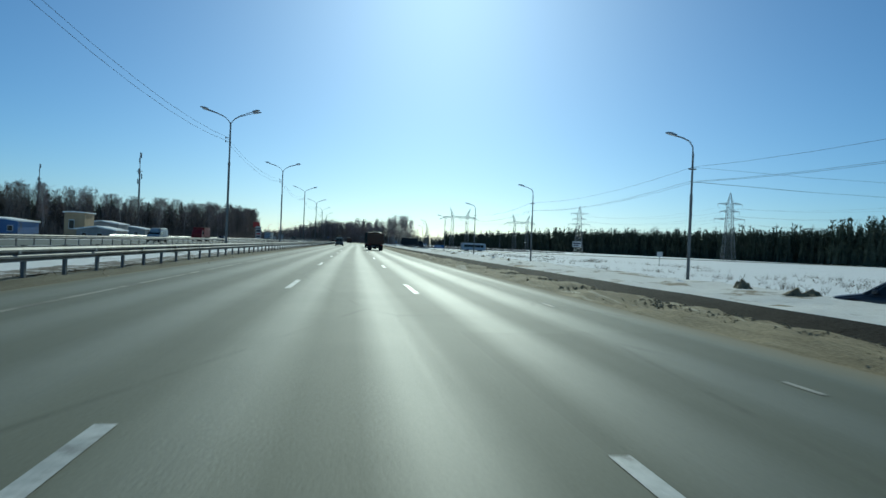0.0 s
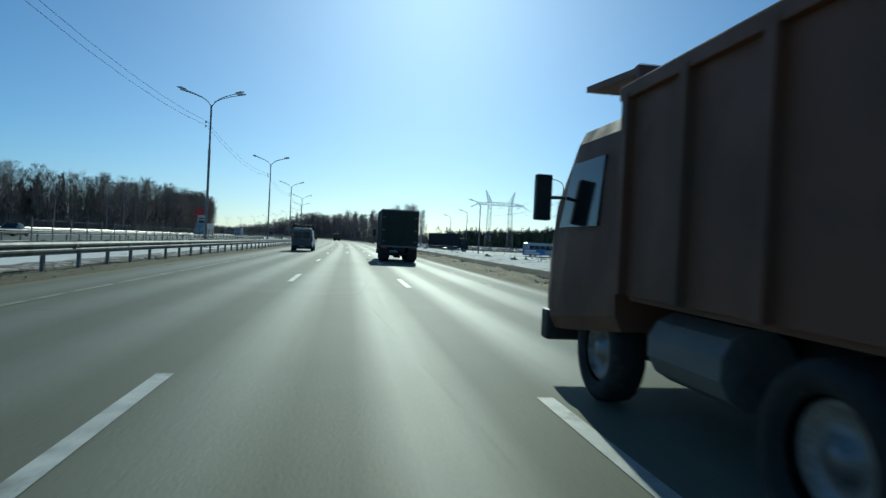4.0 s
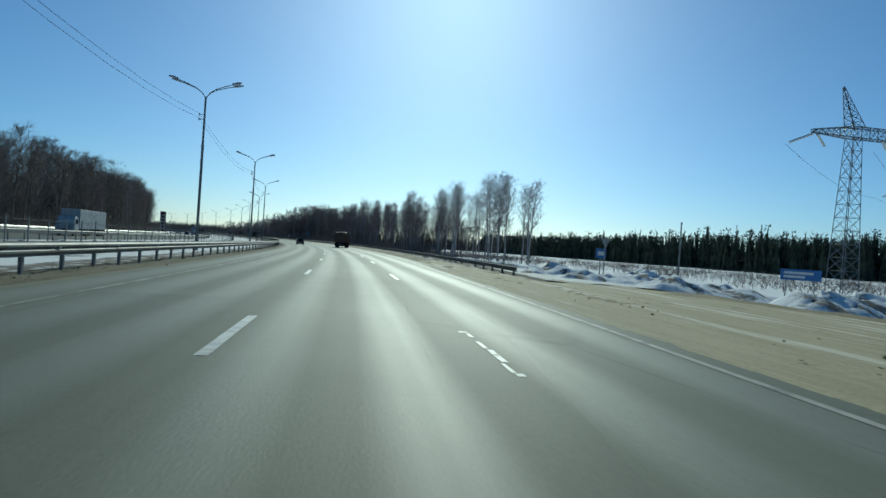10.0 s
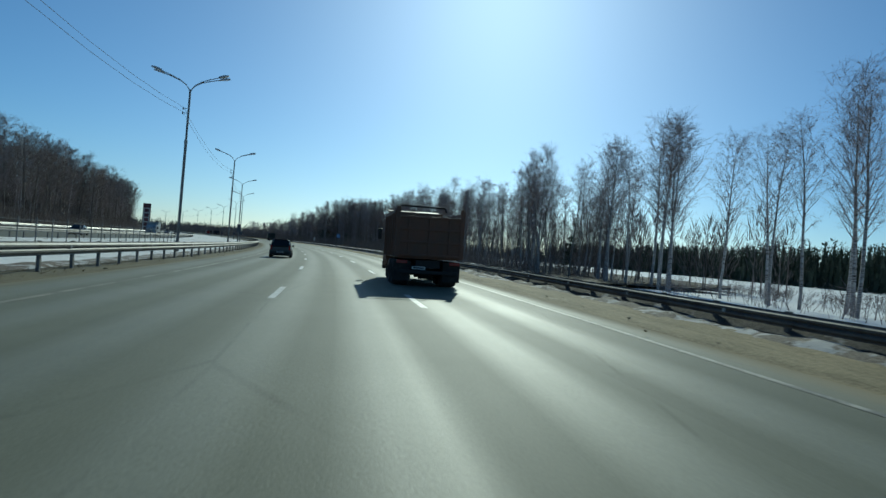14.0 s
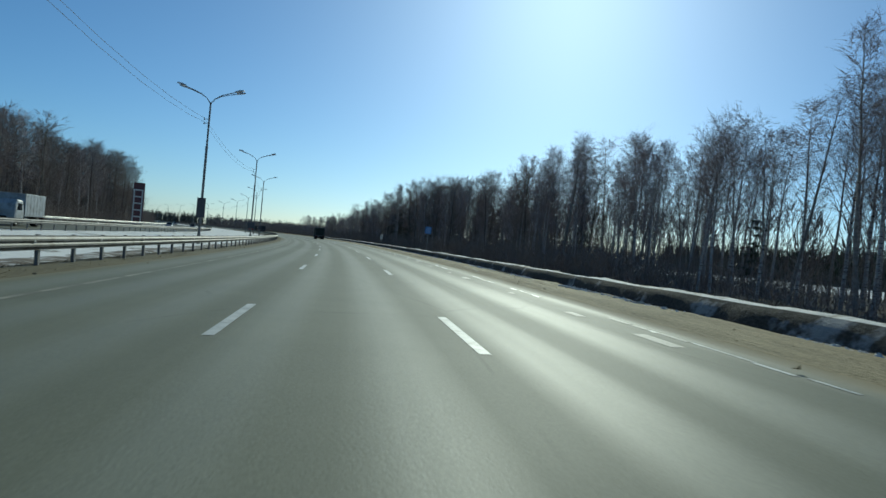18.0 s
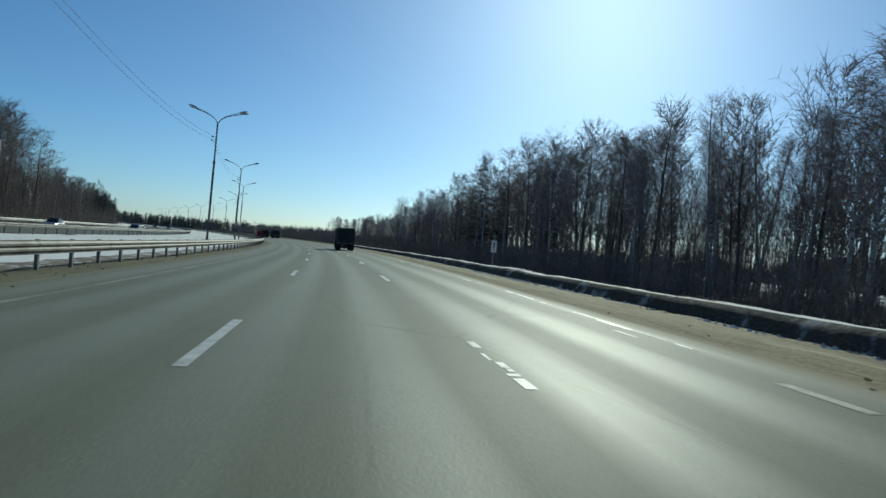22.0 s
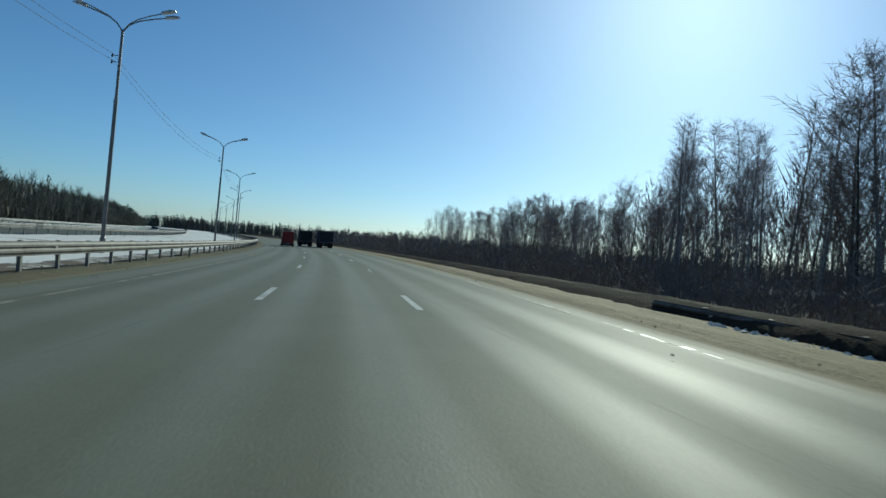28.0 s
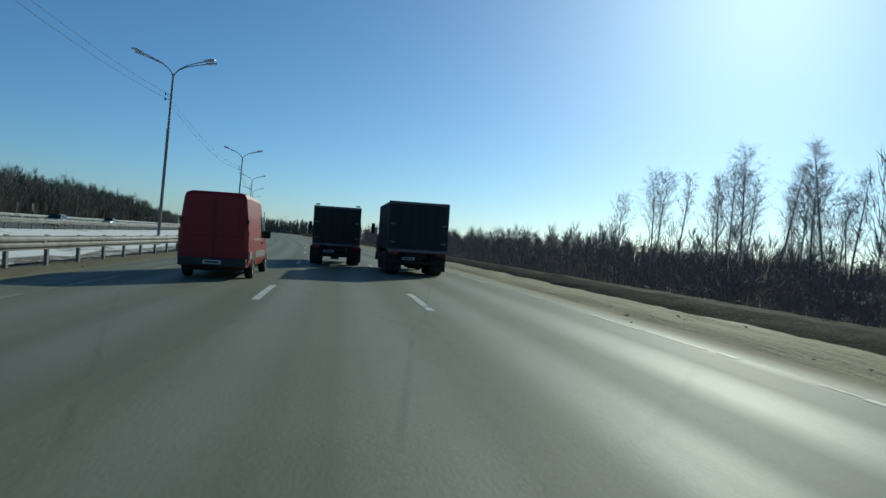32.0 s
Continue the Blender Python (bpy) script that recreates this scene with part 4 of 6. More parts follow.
# low scrub under the trees
def scrub(name, spots, label, mat, stems=9, lo=1.2, hi=3.6, seed=1, thick=1.0):
    rng, shape = random.Random(seed), Shape()
    for p in spots:
        for k in range(stems):
            a = p + Vector((rng.gauss(0, 0.7), rng.gauss(0, 0.7), -0.1))
            rise = Vector((rng.gauss(0, 0.45), rng.gauss(0, 0.45), rng.uniform(lo, hi)))
            v = Vector((rng.gauss(0, 1), rng.gauss(0, 1), 0)).normalized() * 0.03 * thick
            shape.add([a - v, a + v, a + rise], [(0, 1, 2)])
            for q in range(7):
                g = a + rise * rng.uniform(0.2, 0.95)
                v = Vector((rng.gauss(0, 1), rng.gauss(0, 1), rng.gauss(0, 0.4))).normalized() * 0.022 * thick
                shape.add([g - v, g + v, g + Vector((rng.gauss(0, 0.55), rng.gauss(0, 0.55), rng.uniform(0.1, 0.9)))], [(0, 1, 2)])
    return tagged(part(name, shape, mat), label, "scrub", kind="stuff")


def spot(s, o, z=GROUND):
    p = place(s, o)
    return Vector((p.x, p.y, z))


rng = random.Random(8)
scrub("roadside_scrub", [spot(rng.uniform(510, 850), rng.uniform(20, 46)) for k in range(2300)], "dense brown scrub at the foot of the wood", DARK_TWIGS, 9, 1.8, 5.2, 12)
scrub("roadside_scrub", [spot(rng.uniform(446, 540), rng.uniform(23, 42)) for k in range(420)], "dark leafless scrub under the birches", DARK_TWIGS, 8, 1.0, 3.8, 2)
scrub("roadside_scrub", [spot(rng.uniform(376, 440), rng.uniform(33, 42)) for k in range(60)], "thin leafless saplings among the birches", TWIGS, 5, 0.8, 2.4, 3)
scrub("field_scrub", [spot(rng.uniform(318, 452), rng.uniform(44, 110)) for k in range(420)], "brown scrub in the snow behind the birches", DARK_TWIGS, 6, 0.4, 1.7, 6)
scrub("far_scrub", [spot(s, np.interp(s, [190, 300, 430, 470, 660], [-100, -52, -49, -49, -49]) - rng.uniform(0, 12)) for s in [rng.uniform(195, 790) for k in range(2100)]],
      "dark leafless scrub at the wood's edge", DARK_TWIGS, 8, 1.5, 6.0, 4, 1.5)
scrub("slope_scrub", [spot(rng.uniform(690, 1150), 15 + 45 * rng.random() ** 1.6) for k in range(3000)], "brown scrub on the roadside slope", DARK_TWIGS, 9, 0.9, 3.0, 5, 0.6)


# far woods, too distant to tell tree from tree
def far_wood(name, line, per_metre, depth, lo, hi, mat, label, seed, bare_share=0.15):
    rng, shape = random.Random(seed), Shape()
    for (x0, y0), (x1, y1) in zip(line, line[1:]):
        span = math.hypot(x1 - x0, y1 - y0)
        nx, ny = -(y1 - y0) / span, (x1 - x0) / span
        for k in range(int(span * per_metre)):
            u, w = rng.random(), rng.uniform(-depth, depth)
            x, y, h = x0 + (x1 - x0) * u + nx * w, y0 + (y1 - y0) * u + ny * w, rng.uniform(lo, hi) * (1 if rng.random() < 0.88 else 1.2)
            if rng.random() < bare_share:
                shape.tube((x, y, GROUND), (x, y, GROUND + h * 0.8), 0.14, 0.0, 3)
                for q in range(110):
                    az, up = rng.uniform(0, math.tau), rng.random() ** 0.7
                    r = h * 0.2 * math.sin(math.pi * min(1, 0.15 + up * 0.85)) * rng.random() ** 0.4
                    p = Vector((x + math.cos(az) * r, y + math.sin(az) * r, GROUND + h * (0.12 + 0.83 * up)))
                    e = p + Vector((math.cos(az) * rng.uniform(0.2, 1.2), math.sin(az) * rng.uniform(0.2, 1.2), rng.uniform(0.6, 2.4)))
                    v = Vector((rng.gauss(0, 1), rng.gauss(0, 1), rng.gauss(0, 0.6))).normalized() * rng.uniform(0.025, 0.08)
                    shape.add([p - v, p + v, e], [(0, 1, 2)])
                continue
            spire, wide = rng.random() < 0.3, rng.uniform(0.12, 0.19)
            for q in range(6):
                az, up = q * 1.05 + rng.random(), (0.0, 0.12, 0.25, 0.38, 0.5, 0.02)[q]
                v = Vector((math.cos(az), math.sin(az), 0)) * h * wide * (0.75 - 0.5 * up)
                shape.add([(x - v.x, y - v.y, GROUND + h * up), (x + v.x, y + v.y, GROUND + h * (up + 0.03)), (x + rng.uniform(-0.6, 0.6), y + rng.uniform(-0.6, 0.6), GROUND + h * min(0.9, up + rng.uniform(0.4, 0.6)))], [(0, 1, 2)])
            for q in range(52):
                up, az = rng.random() ** 0.85, rng.uniform(0, math.tau)
                r = h * wide * ((1.02 - up) if spire else math.sqrt(max(0.03, 1 - (1.7 * up - 0.75) ** 2))) * rng.uniform(0.2, 1.1)
                p = Vector((x + math.cos(az) * r, y + math.sin(az) * r, GROUND + h * (0.01 + 0.94 * up)))
                out = Vector((math.cos(az) * rng.uniform(0.2, 1.0), math.sin(az) * rng.uniform(0.2, 1.0), rng.uniform(-0.1, 1.2))) * h * rng.uniform(0.035, 0.075)
                v = Vector((rng.gauss(0, 1), rng.gauss(0, 1), rng.gauss(0, 0.7))).normalized() * h * rng.uniform(0.012, 0.036)
                shape.add([p - v, p + v, p + out], [(0, 1, 2)])
            shape.add([(x - 0.25, y, GROUND + h * 0.84), (x + 0.25, y, GROUND + h * 0.84), (x, y + 0.2, GROUND + h)], [(0, 1, 2)])
    return tagged(part(name, shape, mat), label, "forest", kind="stuff")


far_wood("pine_forest", [(330, 40), (280, 150), (245, 300)], 4.0, 22, 19, 24, NEEDLES, "dark conifer forest behind the snow field", 31)
far_wood("pine_forest", [(245, 300), (230, 390), (190, 560)], 4.6, 18, 15, 19, NEEDLES, "dark conifer forest behind the snow field", 38)
far_wood("pine_forest", [(190, 560), (170, 760), (120, 960)], 2.4, 14, 16, 21, NEEDLES, "low conifer forest behind the wood", 39)
far_wood("pine_forest", [(120, 960), (-60, 1130), (-300, 1270), (-620, 1330)], 2.2, 16, 10, 15, MIXED_WOOD, "mixed forest along the horizon", 32, 0.4)
for seed, stretch, lo, hi in ((33, (776, 800, 830), 8.5, 12.5), (41, (830, 860, 900), 7.0, 9.8), (42, (900, 950, 1000, 1050, 1100), 7.5, 10.5), (43, (1100, 1150, 1200, 1235), 5.0, 8.0)):
    far_wood("mixed_forest", [tuple(place(s, -64)[:2]) for s in stretch], 3.2, 9, lo, hi, MIXED_WOOD, "dark mixed wood beyond the opposite carriageway", seed, 0.6)
far_wood("mixed_forest", [(-230, 150), (-190, 240), (-150, 420)], 2.8, 14, 13, 17, NEEDLES, "dark mixed forest behind the roadside sheds", 34, 0.3)
for stretch, dense, seed in ((range(440, 561, 30), 0.9, 35), (range(560, 831, 30), 2.0, 40)):
    far_wood("deep_wood", [tuple(place(s, 58 + 7 * math.sin(s * 0.05))[:2]) for s in stretch], dense, 13, 9 if seed == 35 else 11, 13 if seed == 35 else 16, DARK_TWIGS, "dense leafless wood behind the front trees", seed, 1.0)
back = [tuple(place(s, np.interp(s, [190, 300, 430, 790], [-122, -76, -74, -78]))[:2]) for s in range(200, 790, 30)]
far_wood("deep_wood", back, 1.8, 9, 11, 15, MIXED_WOOD, "dense mixed wood behind the trees of the far verge", 36, 0.45)
far_wood("slope_wood", [tuple(place(s, 60)[:2]) for s in (850, 950, 1050, 1150)], 1.2, 18, 5, 9, DARK_TWIGS, "low brown wood on the slope", 37, 1.0)

# dry grass that pokes through the snow
rng, tufts = random.Random(9), Shape()
clumps = [(rng.uniform(0, 235), rng.choice([rng.uniform(18.5, 25), rng.uniform(19, 60)]), rng.uniform(0.6, 2.6)) for k in range(190)]
for k in range(4200):
    s, o, r = rng.choice(clumps)
    s, o = s + rng.gauss(0, 2 * r), max(18.5, o + rng.gauss(0, r))
    p = spot(s, o, GROUND if o > 24 else np.interp(o, [19, 24], [-0.5, GROUND]))
    for b in range(4):
        tufts.tube(p + Vector((rng.gauss(0, 0.12), rng.gauss(0, 0.12), -0.05)), p + Vector((rng.gauss(0, 0.25), rng.gauss(0, 0.25), rng.uniform(0.2, 0.7))), 0.012, 0.0, 3)
for k in range(700):
    p = place(rng.uniform(0, 900), rng.uniform(-10.4, -9.0), -0.05)
    for b in range(3):
        tufts.tube(p + Vector((rng.gauss(0, 0.1), rng.gauss(0, 0.1), -0.05)), p + Vector((rng.gauss(0, 0.15), rng.gauss(0, 0.15), rng.uniform(0.08, 0.3))), 0.01, 0.0, 3)
for k in range(2600):
    p = place(rng.uniform(0, 900), rng.gauss(-8.75, 0.28), -0.02)
    for b in range(3):
        tufts.tube(p + Vector((rng.gauss(0, 0.12), rng.gauss(0, 0.12), -0.05)), p + Vector((rng.gauss(0, 0.2), rng.gauss(0, 0.2), rng.uniform(0.06, 0.28))), 0.014, 0.0, 3)
tagged(part("dry_grass", tufts, DRY_GRASS), "yellowed dry grass sticking out of the snow", "grass", kind="stuff")


# ---------------------------------------------------------------- vehicles
def paint(name, color, rough=0.32, metal=0.0, grime=(0.10, 0.085, 0.065), spots=0.5):
    """Car paint with a film of winter road dirt that thickens in blotches."""
    m, t, b = material(name, rough, metal)
    pos = t.nodes.new("ShaderNodeTexCoord").outputs["Object"]
    dirt = ramp(t, noisy(t, pos, 1.4, 6, 0.7), (spots, 0.08), (spots + 0.3, 0.75))
    t.links.new(mixed(t, dirt, color, grime), b.inputs["Base Color"])
    t.links.new(maths(t, "ADD", maths(t, "MULTIPLY", dirt, 0.5), rough), b.inputs["Roughness"])
    b.inputs["Coat Weight"].default_value = 0.3 if rough < 0.3 else 0.0
    return m


WHITE_PAINT = paint("dirty_white_paint", (0.45, 0.48, 0.50), 0.35, spots=0.42)
OLD_WHITE = paint("grimy_white_paint", (0.55, 0.58, 0.60), 0.4, grime=(0.24, 0.22, 0.19), spots=0.46)
# shade on the white van's rear, put into a darker dirty paint
SHADED_REAR = paint("shaded_dirty_rear", (0.17, 0.17, 0.165), 0.6, spots=0.36)
SILVER = paint("silver_paint", (0.30, 0.315, 0.33), 0.3, 0.4)
RED_PAINT = paint("red_paint", (0.21, 0.002, 0.003), 0.45, grime=(0.06, 0.012, 0.012), spots=0.62)
DARK_PAINT = paint("dark_car_paint", (0.03, 0.035, 0.045), 0.25)
ORANGE = paint("faded_orange_paint", (0.15, 0.06, 0.028), 0.55, spots=0.42)
GREEN_TARP = paint("dark_green_tarpaulin", (0.02, 0.028, 0.022), 0.75, spots=0.6)
BLUE_TARP = paint("dark_blue_tarpaulin", (0.016, 0.022, 0.032), 0.75, spots=0.65)
BUS_PAINT = paint("blue_white_coach_paint", (0.44, 0.50, 0.57), 0.3, spots=0.6)
UNDER = surface("black_chassis", (0.012, 0.012, 0.012), (0.03, 0.028, 0.025), 4, 30, 0.8, dirt=(0.06, 0.05, 0.04), bump=0.1)
PLASTIC = surface("black_plastic", (0.018, 0.018, 0.018), (0.035, 0.035, 0.035), 4, 40, 0.6, dirt=(0.07, 0.06, 0.05), bump=0.1)
GREY_PLASTIC = surface("grey_plastic", (0.13, 0.13, 0.125), (0.19, 0.185, 0.175), 3, 40, 0.6, dirt=(0.1, 0.085, 0.065), bump=0.1)
RUBBER = surface("tyre_rubber", (0.014, 0.014, 0.014), (0.035, 0.033, 0.03), 6, 60, 0.85, dirt=(0.07, 0.06, 0.05), bump=0.3)
RIM = surface("steel_rim", (0.20, 0.20, 0.20), (0.36, 0.36, 0.36), 5, 40, 0.45, 0.6, 0.1, dirt=(0.08, 0.07, 0.055))
WOOD = surface("weathered_plank", (0.16, 0.13, 0.10), (0.28, 0.24, 0.19), 2, 30, 0.8)
PLATE = surface("number_plate", (0.5, 0.5, 0.48), (0.62, 0.62, 0.6), 3, 30, 0.5, dirt=(0.2, 0.18, 0.15))
m, t, b = material("dark_window_glass", 0.08, 0.0, 0.4)
b.inputs["Base Color"].default_value = (0.010, 0.013, 0.015, 1)
GLASS = m
m, t, b = material("red_lens", 0.25)
b.inputs["Base Color"].default_value = (0.22, 0.012, 0.01, 1)
LENS = m
m, t, b = material("clear_lens", 0.12, 0.3)
b.inputs["Base Color"].default_value = (0.45, 0.46, 0.46, 1)
CLEAR = m


def lathe(profile, n=20, x=0.0, y=0.0, z=0.0):
    """Turns (x, radius) pairs about the x axis."""
    shape = Shape()
    rows = [[(x + px, y + pr * math.cos(k * math.tau / n), z + pr * math.sin(k * math.tau / n)) for px, pr in profile] for k in range(n + 1)]
    return shape.sheet(rows)


def wheel(parent, x, y, r, w, side):
    """Tyre with a rim; side +1 for the right of the vehicle."""
    h = w / 2
    tyre = lathe([(-h * 0.8, r * 0.62), (-h, r * 0.72), (-h, r * 0.9), (-h * 0.75, r * 0.985), (0, r), (h * 0.75, r * 0.985), (h, r * 0.9), (h, r * 0.72), (h * 0.8, r * 0.62)], 22, x, y, r)
    wh = part("wheel", tyre, RUBBER, parent, smooth=True)
    o = x + side * h * 0.55
    part("rim", lathe([(-side * 0.08, r * 0.63), (0, r * 0.62), (side * 0.03, r * 0.55), (-side * 0.03, r * 0.45), (-side * 0.02, r * 0.2), (side * 0.04, r * 0.16), (side * 0.045, 0.001)], 18, o, y, r), RIM, wh, smooth=True)


def plate_bars(parent, x, y, z, w=0.5):
    p = part("number_plate", Shape().box(x - w / 2, x + w / 2, y - 0.015, y, z, z + 0.11), PLATE, parent)
    part("marking", Shape().box(x - w * 0.4, x + w * 0.4, y - 0.018, y - 0.0155, z + 0.03, z + 0.08), UNDER, p)


def loft(sections, caps=True):
    """Rings of the same length along y, closed round."""
    shape, n = Shape(), len(sections[0])
    shape.v = [tuple(p) for ring in sections for p in ring]
    for i in range(len(sections) - 1):
        shape.f += [(i * n + k, i * n + (k + 1) % n, (i + 1) * n + (k + 1) % n, (i + 1) * n + k) for k in range(n)]
    if caps:
        shape.f += [tuple(range(n)), tuple(range(len(shape.v) - 1, len(shape.v) - n - 1, -1))]
    return shape


def ring(y, zb, zt, wb, wt, belt, corner=0.16):
    """A vehicle's cross section: sills, bulging flanks to the belt, leaning in to a rounded roof."""
    half = [(wb * 0.93, zb), (wb * 0.99, zb + 0.14), (wb, (zb + belt) / 2), (wb * 0.99, belt), ((wb + wt) / 2 * 1.0, (belt + zt) / 2), (wt, zt - corner), (wt - corner * 0.35, zt - corner * 0.3), (wt - corner * 1.2, zt)]
    return [(x, y, z) for x, z in half] + [(-x, y, z) for x, z in reversed(half)]


def flank(points, side, wb, wt, belt, zt, corner=0.16, out=0.012):
    """A pane or panel laid on the flank, from (y, z) points."""
    def x(z):
        if z <= belt:
            return wb * 0.995
        return np.interp(z, [belt, (belt + zt) / 2, zt - corner], [wb * 0.99, (wb + wt) / 2, wt])
    shape, n = Shape(), len(points)
    shape.add([(side * (x(z) + out), y, z) for y, z in points] + [(side * (x(z) - 0.02), y, z) for y, z in points],
              [tuple(range(n)) if side > 0 else tuple(range(n - 1, -1, -1))] + [(k, k + n, (k + 1) % n + n, (k + 1) % n) for k in range(n)])
    return shape


def van(m, label, mat, length=5.9, width=2.0, height=2.65, high=True, base=3.66, rear_wheel=1.15, wheel_r=0.35, bonnet=0.95, rack=False, rear_glass=True):
    car = thing("van", label, "van", m)
    wb, wt, belt, zb = width / 2, width / 2 - 0.13, 1.15, 0.36
    z = height
    secs = [ring(0.0, zb + 0.1, z - 0.14, wb - 0.07, wt - 0.05, belt), ring(0.07, zb, z - 0.04, wb - 0.01, wt, belt), ring(0.6, zb, z, wb, wt, belt), ring(length - bonnet - 1.35, zb, z, wb, wt, belt),
            ring(length - bonnet - 0.9, zb, z - 0.12, wb, wt - 0.02, belt), ring(length - bonnet - 0.42, zb, z - 0.58, wb, wt + 0.0, belt), ring(length - bonnet, zb, belt + 0.16, wb, wb - 0.1, belt - 0.1, 0.12),
            ring(length - 0.35, zb, belt - 0.12, wb - 0.04, wb - 0.16, belt - 0.35, 0.12), ring(length - 0.05, zb + 0.02, belt - 0.4, wb - 0.12, wb - 0.24, belt - 0.6, 0.12)]
    part("body", loft(secs), mat, car, smooth=None, bevel=0.0)
    y1 = length - bonnet - 0.55
    for side in (-1, 1):
        door = [(y1 - 1.15, belt + 0.1), (y1 + 0.25, belt + 0.1), (y1 + 0.12, belt + 0.45), (y1 - 0.32, z - 0.62), (y1 - 1.15, z - 0.62)]
        part("side_window", flank(door, side, wb, wt, belt, z), GLASS, car)
        if not rack:
            part("side_trim", flank([(0.15, 0.62), (rear_wheel - 0.42, 0.62), (rear_wheel - 0.42, 0.84), (0.15, 0.84)], side, wb, wt, belt, z, out=0.02), GREY_PLASTIC, car)
            part("side_trim", flank([(rear_wheel + 0.42, 0.62), (rear_wheel + base - 0.45, 0.62), (rear_wheel + base - 0.45, 0.84), (rear_wheel + 0.42, 0.84)], side, wb, wt, belt, z, out=0.02), GREY_PLASTIC, car)
        for ya in (y1 - 1.25, y1 - 2.45, y1 + 0.28):
            part("door_seam", flank([(ya, 0.5), (ya + 0.018, 0.5), (ya + 0.018, z - 0.4), (ya, z - 0.4)], side, wb, wt, belt, z, out=0.003), UNDER, car)
        part("door_rail", flank([(y1 - 3.4, belt + 0.02), (y1 - 1.5, belt + 0.02), (y1 - 1.5, belt + 0.09), (y1 - 3.4, belt + 0.09)], side, wb, wt, belt, z, out=0.016), GREY_PLASTIC, car)
        part("door_handle", flank([(y1 - 1.02, belt - 0.1), (y1 - 0.84, belt - 0.1), (y1 - 0.84, belt - 0.04), (y1 - 1.02, belt - 0.04)], side, wb, wt, belt, z, out=0.04), PLASTIC, car)
        if rack:
            for a, b_ in ((y1 - 2.35, y1 - 1.35), (y1 - 3.6, y1 - 2.6)):
                part("pressed_panel", flank([(a, belt + 0.14), (b_, belt + 0.14), (b_, z - 0.55), (a, z - 0.55)], side, wb, wt, belt, z, out=0.008), mat, car)
        arch = [(math.cos(a) * (wheel_r + 0.09), math.sin(a) * (wheel_r + 0.09) + wheel_r) for a in np.linspace(-0.1, math.pi + 0.1, 12)]
        for yw in (rear_wheel, rear_wheel + base):
            part("wheel_arch", flank([(yw + c, s_) for c, s_ in arch], side, wb, wb, 9, 10, out=0.006), UNDER, car)
            wheel(car, side * (wb - 0.09), yw, wheel_r, 0.24, side)
        mirror = part("mirror", Shape().box(side * (wb + 0.06) - 0.1, side * (wb + 0.06) + 0.12 * side, y1 + 0.05, y1 + 0.18, belt + 0.08, belt + 0.34), PLASTIC, car, bevel=0.03)
        part("tail_light", Shape().box(side * (wb - 0.09) - 0.07, side * (wb - 0.09) + 0.07, -0.012, 0.1, 0.95, 1.45), LENS, car, bevel=0.02)
        if rack:
            part("rear_door", Shape().box(min(side * 0.015, side * (wb - 0.12)), max(side * 0.015, side * (wb - 0.12)), -0.008, 0.05, 0.6, z - 0.2), SHADED_REAR, car, "dirty door, coloured darker for the shade on the rear", bevel=0.02)
            part("door_handle", Shape().box(side * 0.12 - 0.05, side * 0.12 + 0.05, -0.05, -0.005, belt - 0.16, belt - 0.1), PLASTIC, car)
            part("bumper_step", Shape().box(side * 0.62 - 0.28, side * 0.62 + 0.28, -0.16, -0.09, 0.55, 0.62), GREY_PLASTIC, car, bevel=0.01)
        part("rear_window" if rear_glass else "door_panel", Shape().box(min(side * 0.08, side * (wt - 0.16)), max(side * 0.08, side * (wt - 0.16)), -0.018, 0.06, belt + 0.1, z - 0.42), GLASS if rear_glass else mat, car, bevel=0.015)
        part("hinge", Shape().box(side * (wb - 0.06) - 0.03, side * (wb - 0.06) + 0.03, -0.02, 0.05, belt + 0.5, belt + 0.62), UNDER, car)
        part("headlight", Shape().box(side * (wb - 0.32) - 0.16, side * (wb - 0.32) + 0.16, length - 0.25, length - 0.06, 0.68, 0.86), CLEAR, car, bevel=0.03)
    part("door_seam", Shape().box(-0.012, 0.012, -0.012, 0.02, 0.5, z - 0.2), UNDER, car)
    part("windscreen", Shape().add([(-wt + 0.1, length - bonnet - 0.87, z - 0.17), (wt - 0.1, length - bonnet - 0.87, z - 0.17), (wb - 0.14, length - bonnet + 0.03, belt + 0.18), (-wb + 0.14, length - bonnet + 0.03, belt + 0.18)], [(0, 1, 2, 3)]), GLASS, car)
    part("rear_bumper", Shape().box(-wb + 0.05, wb - 0.05, -0.1, 0.12, 0.38, 0.62), PLASTIC, car, bevel=0.04)
    part("front_bumper", Shape().box(-wb + 0.08, wb - 0.08, length - 0.2, length + 0.05, 0.32, 0.62), PLASTIC, car, bevel=0.05)
    part("underbody", Shape().box(-wb + 0.2, wb - 0.2, 0.2, length - 0.3, 0.24, 0.45), UNDER, car)
    plate_bars(car, 0.0, -0.1, 0.45)
    if rack:
        for yb in (0.35, 1.15, 1.95, 2.75, 3.4):
            part("roof_bar", Shape().box(-wt, wt, yb - 0.025, yb + 0.025, z + 0.14, z + 0.19), PLASTIC, car)
            for side in (-1, 1):
                part("rack_stay", Shape().line([(side * wt, yb, z - 0.2), (side * (wt + 0.05), yb, z + 0.02), (side * (wt + 0.02), yb, z + 0.32), (side * (wt - 0.06), yb + 0.12, z + 0.36), (side * (wt + 0.02), yb + 0.24, z + 0.3), (side * (wt + 0.04), yb + 0.26, z + 0.02)], 0.022, 5), PLASTIC, car)
        for side in (-1, 1):
            part("rack_rail", Shape().tube((side * (wt + 0.02), 0.2, z + 0.16), (side * (wt + 0.02), 3.75, z + 0.16), 0.03, 0.03, 6), PLASTIC, car)
    return car


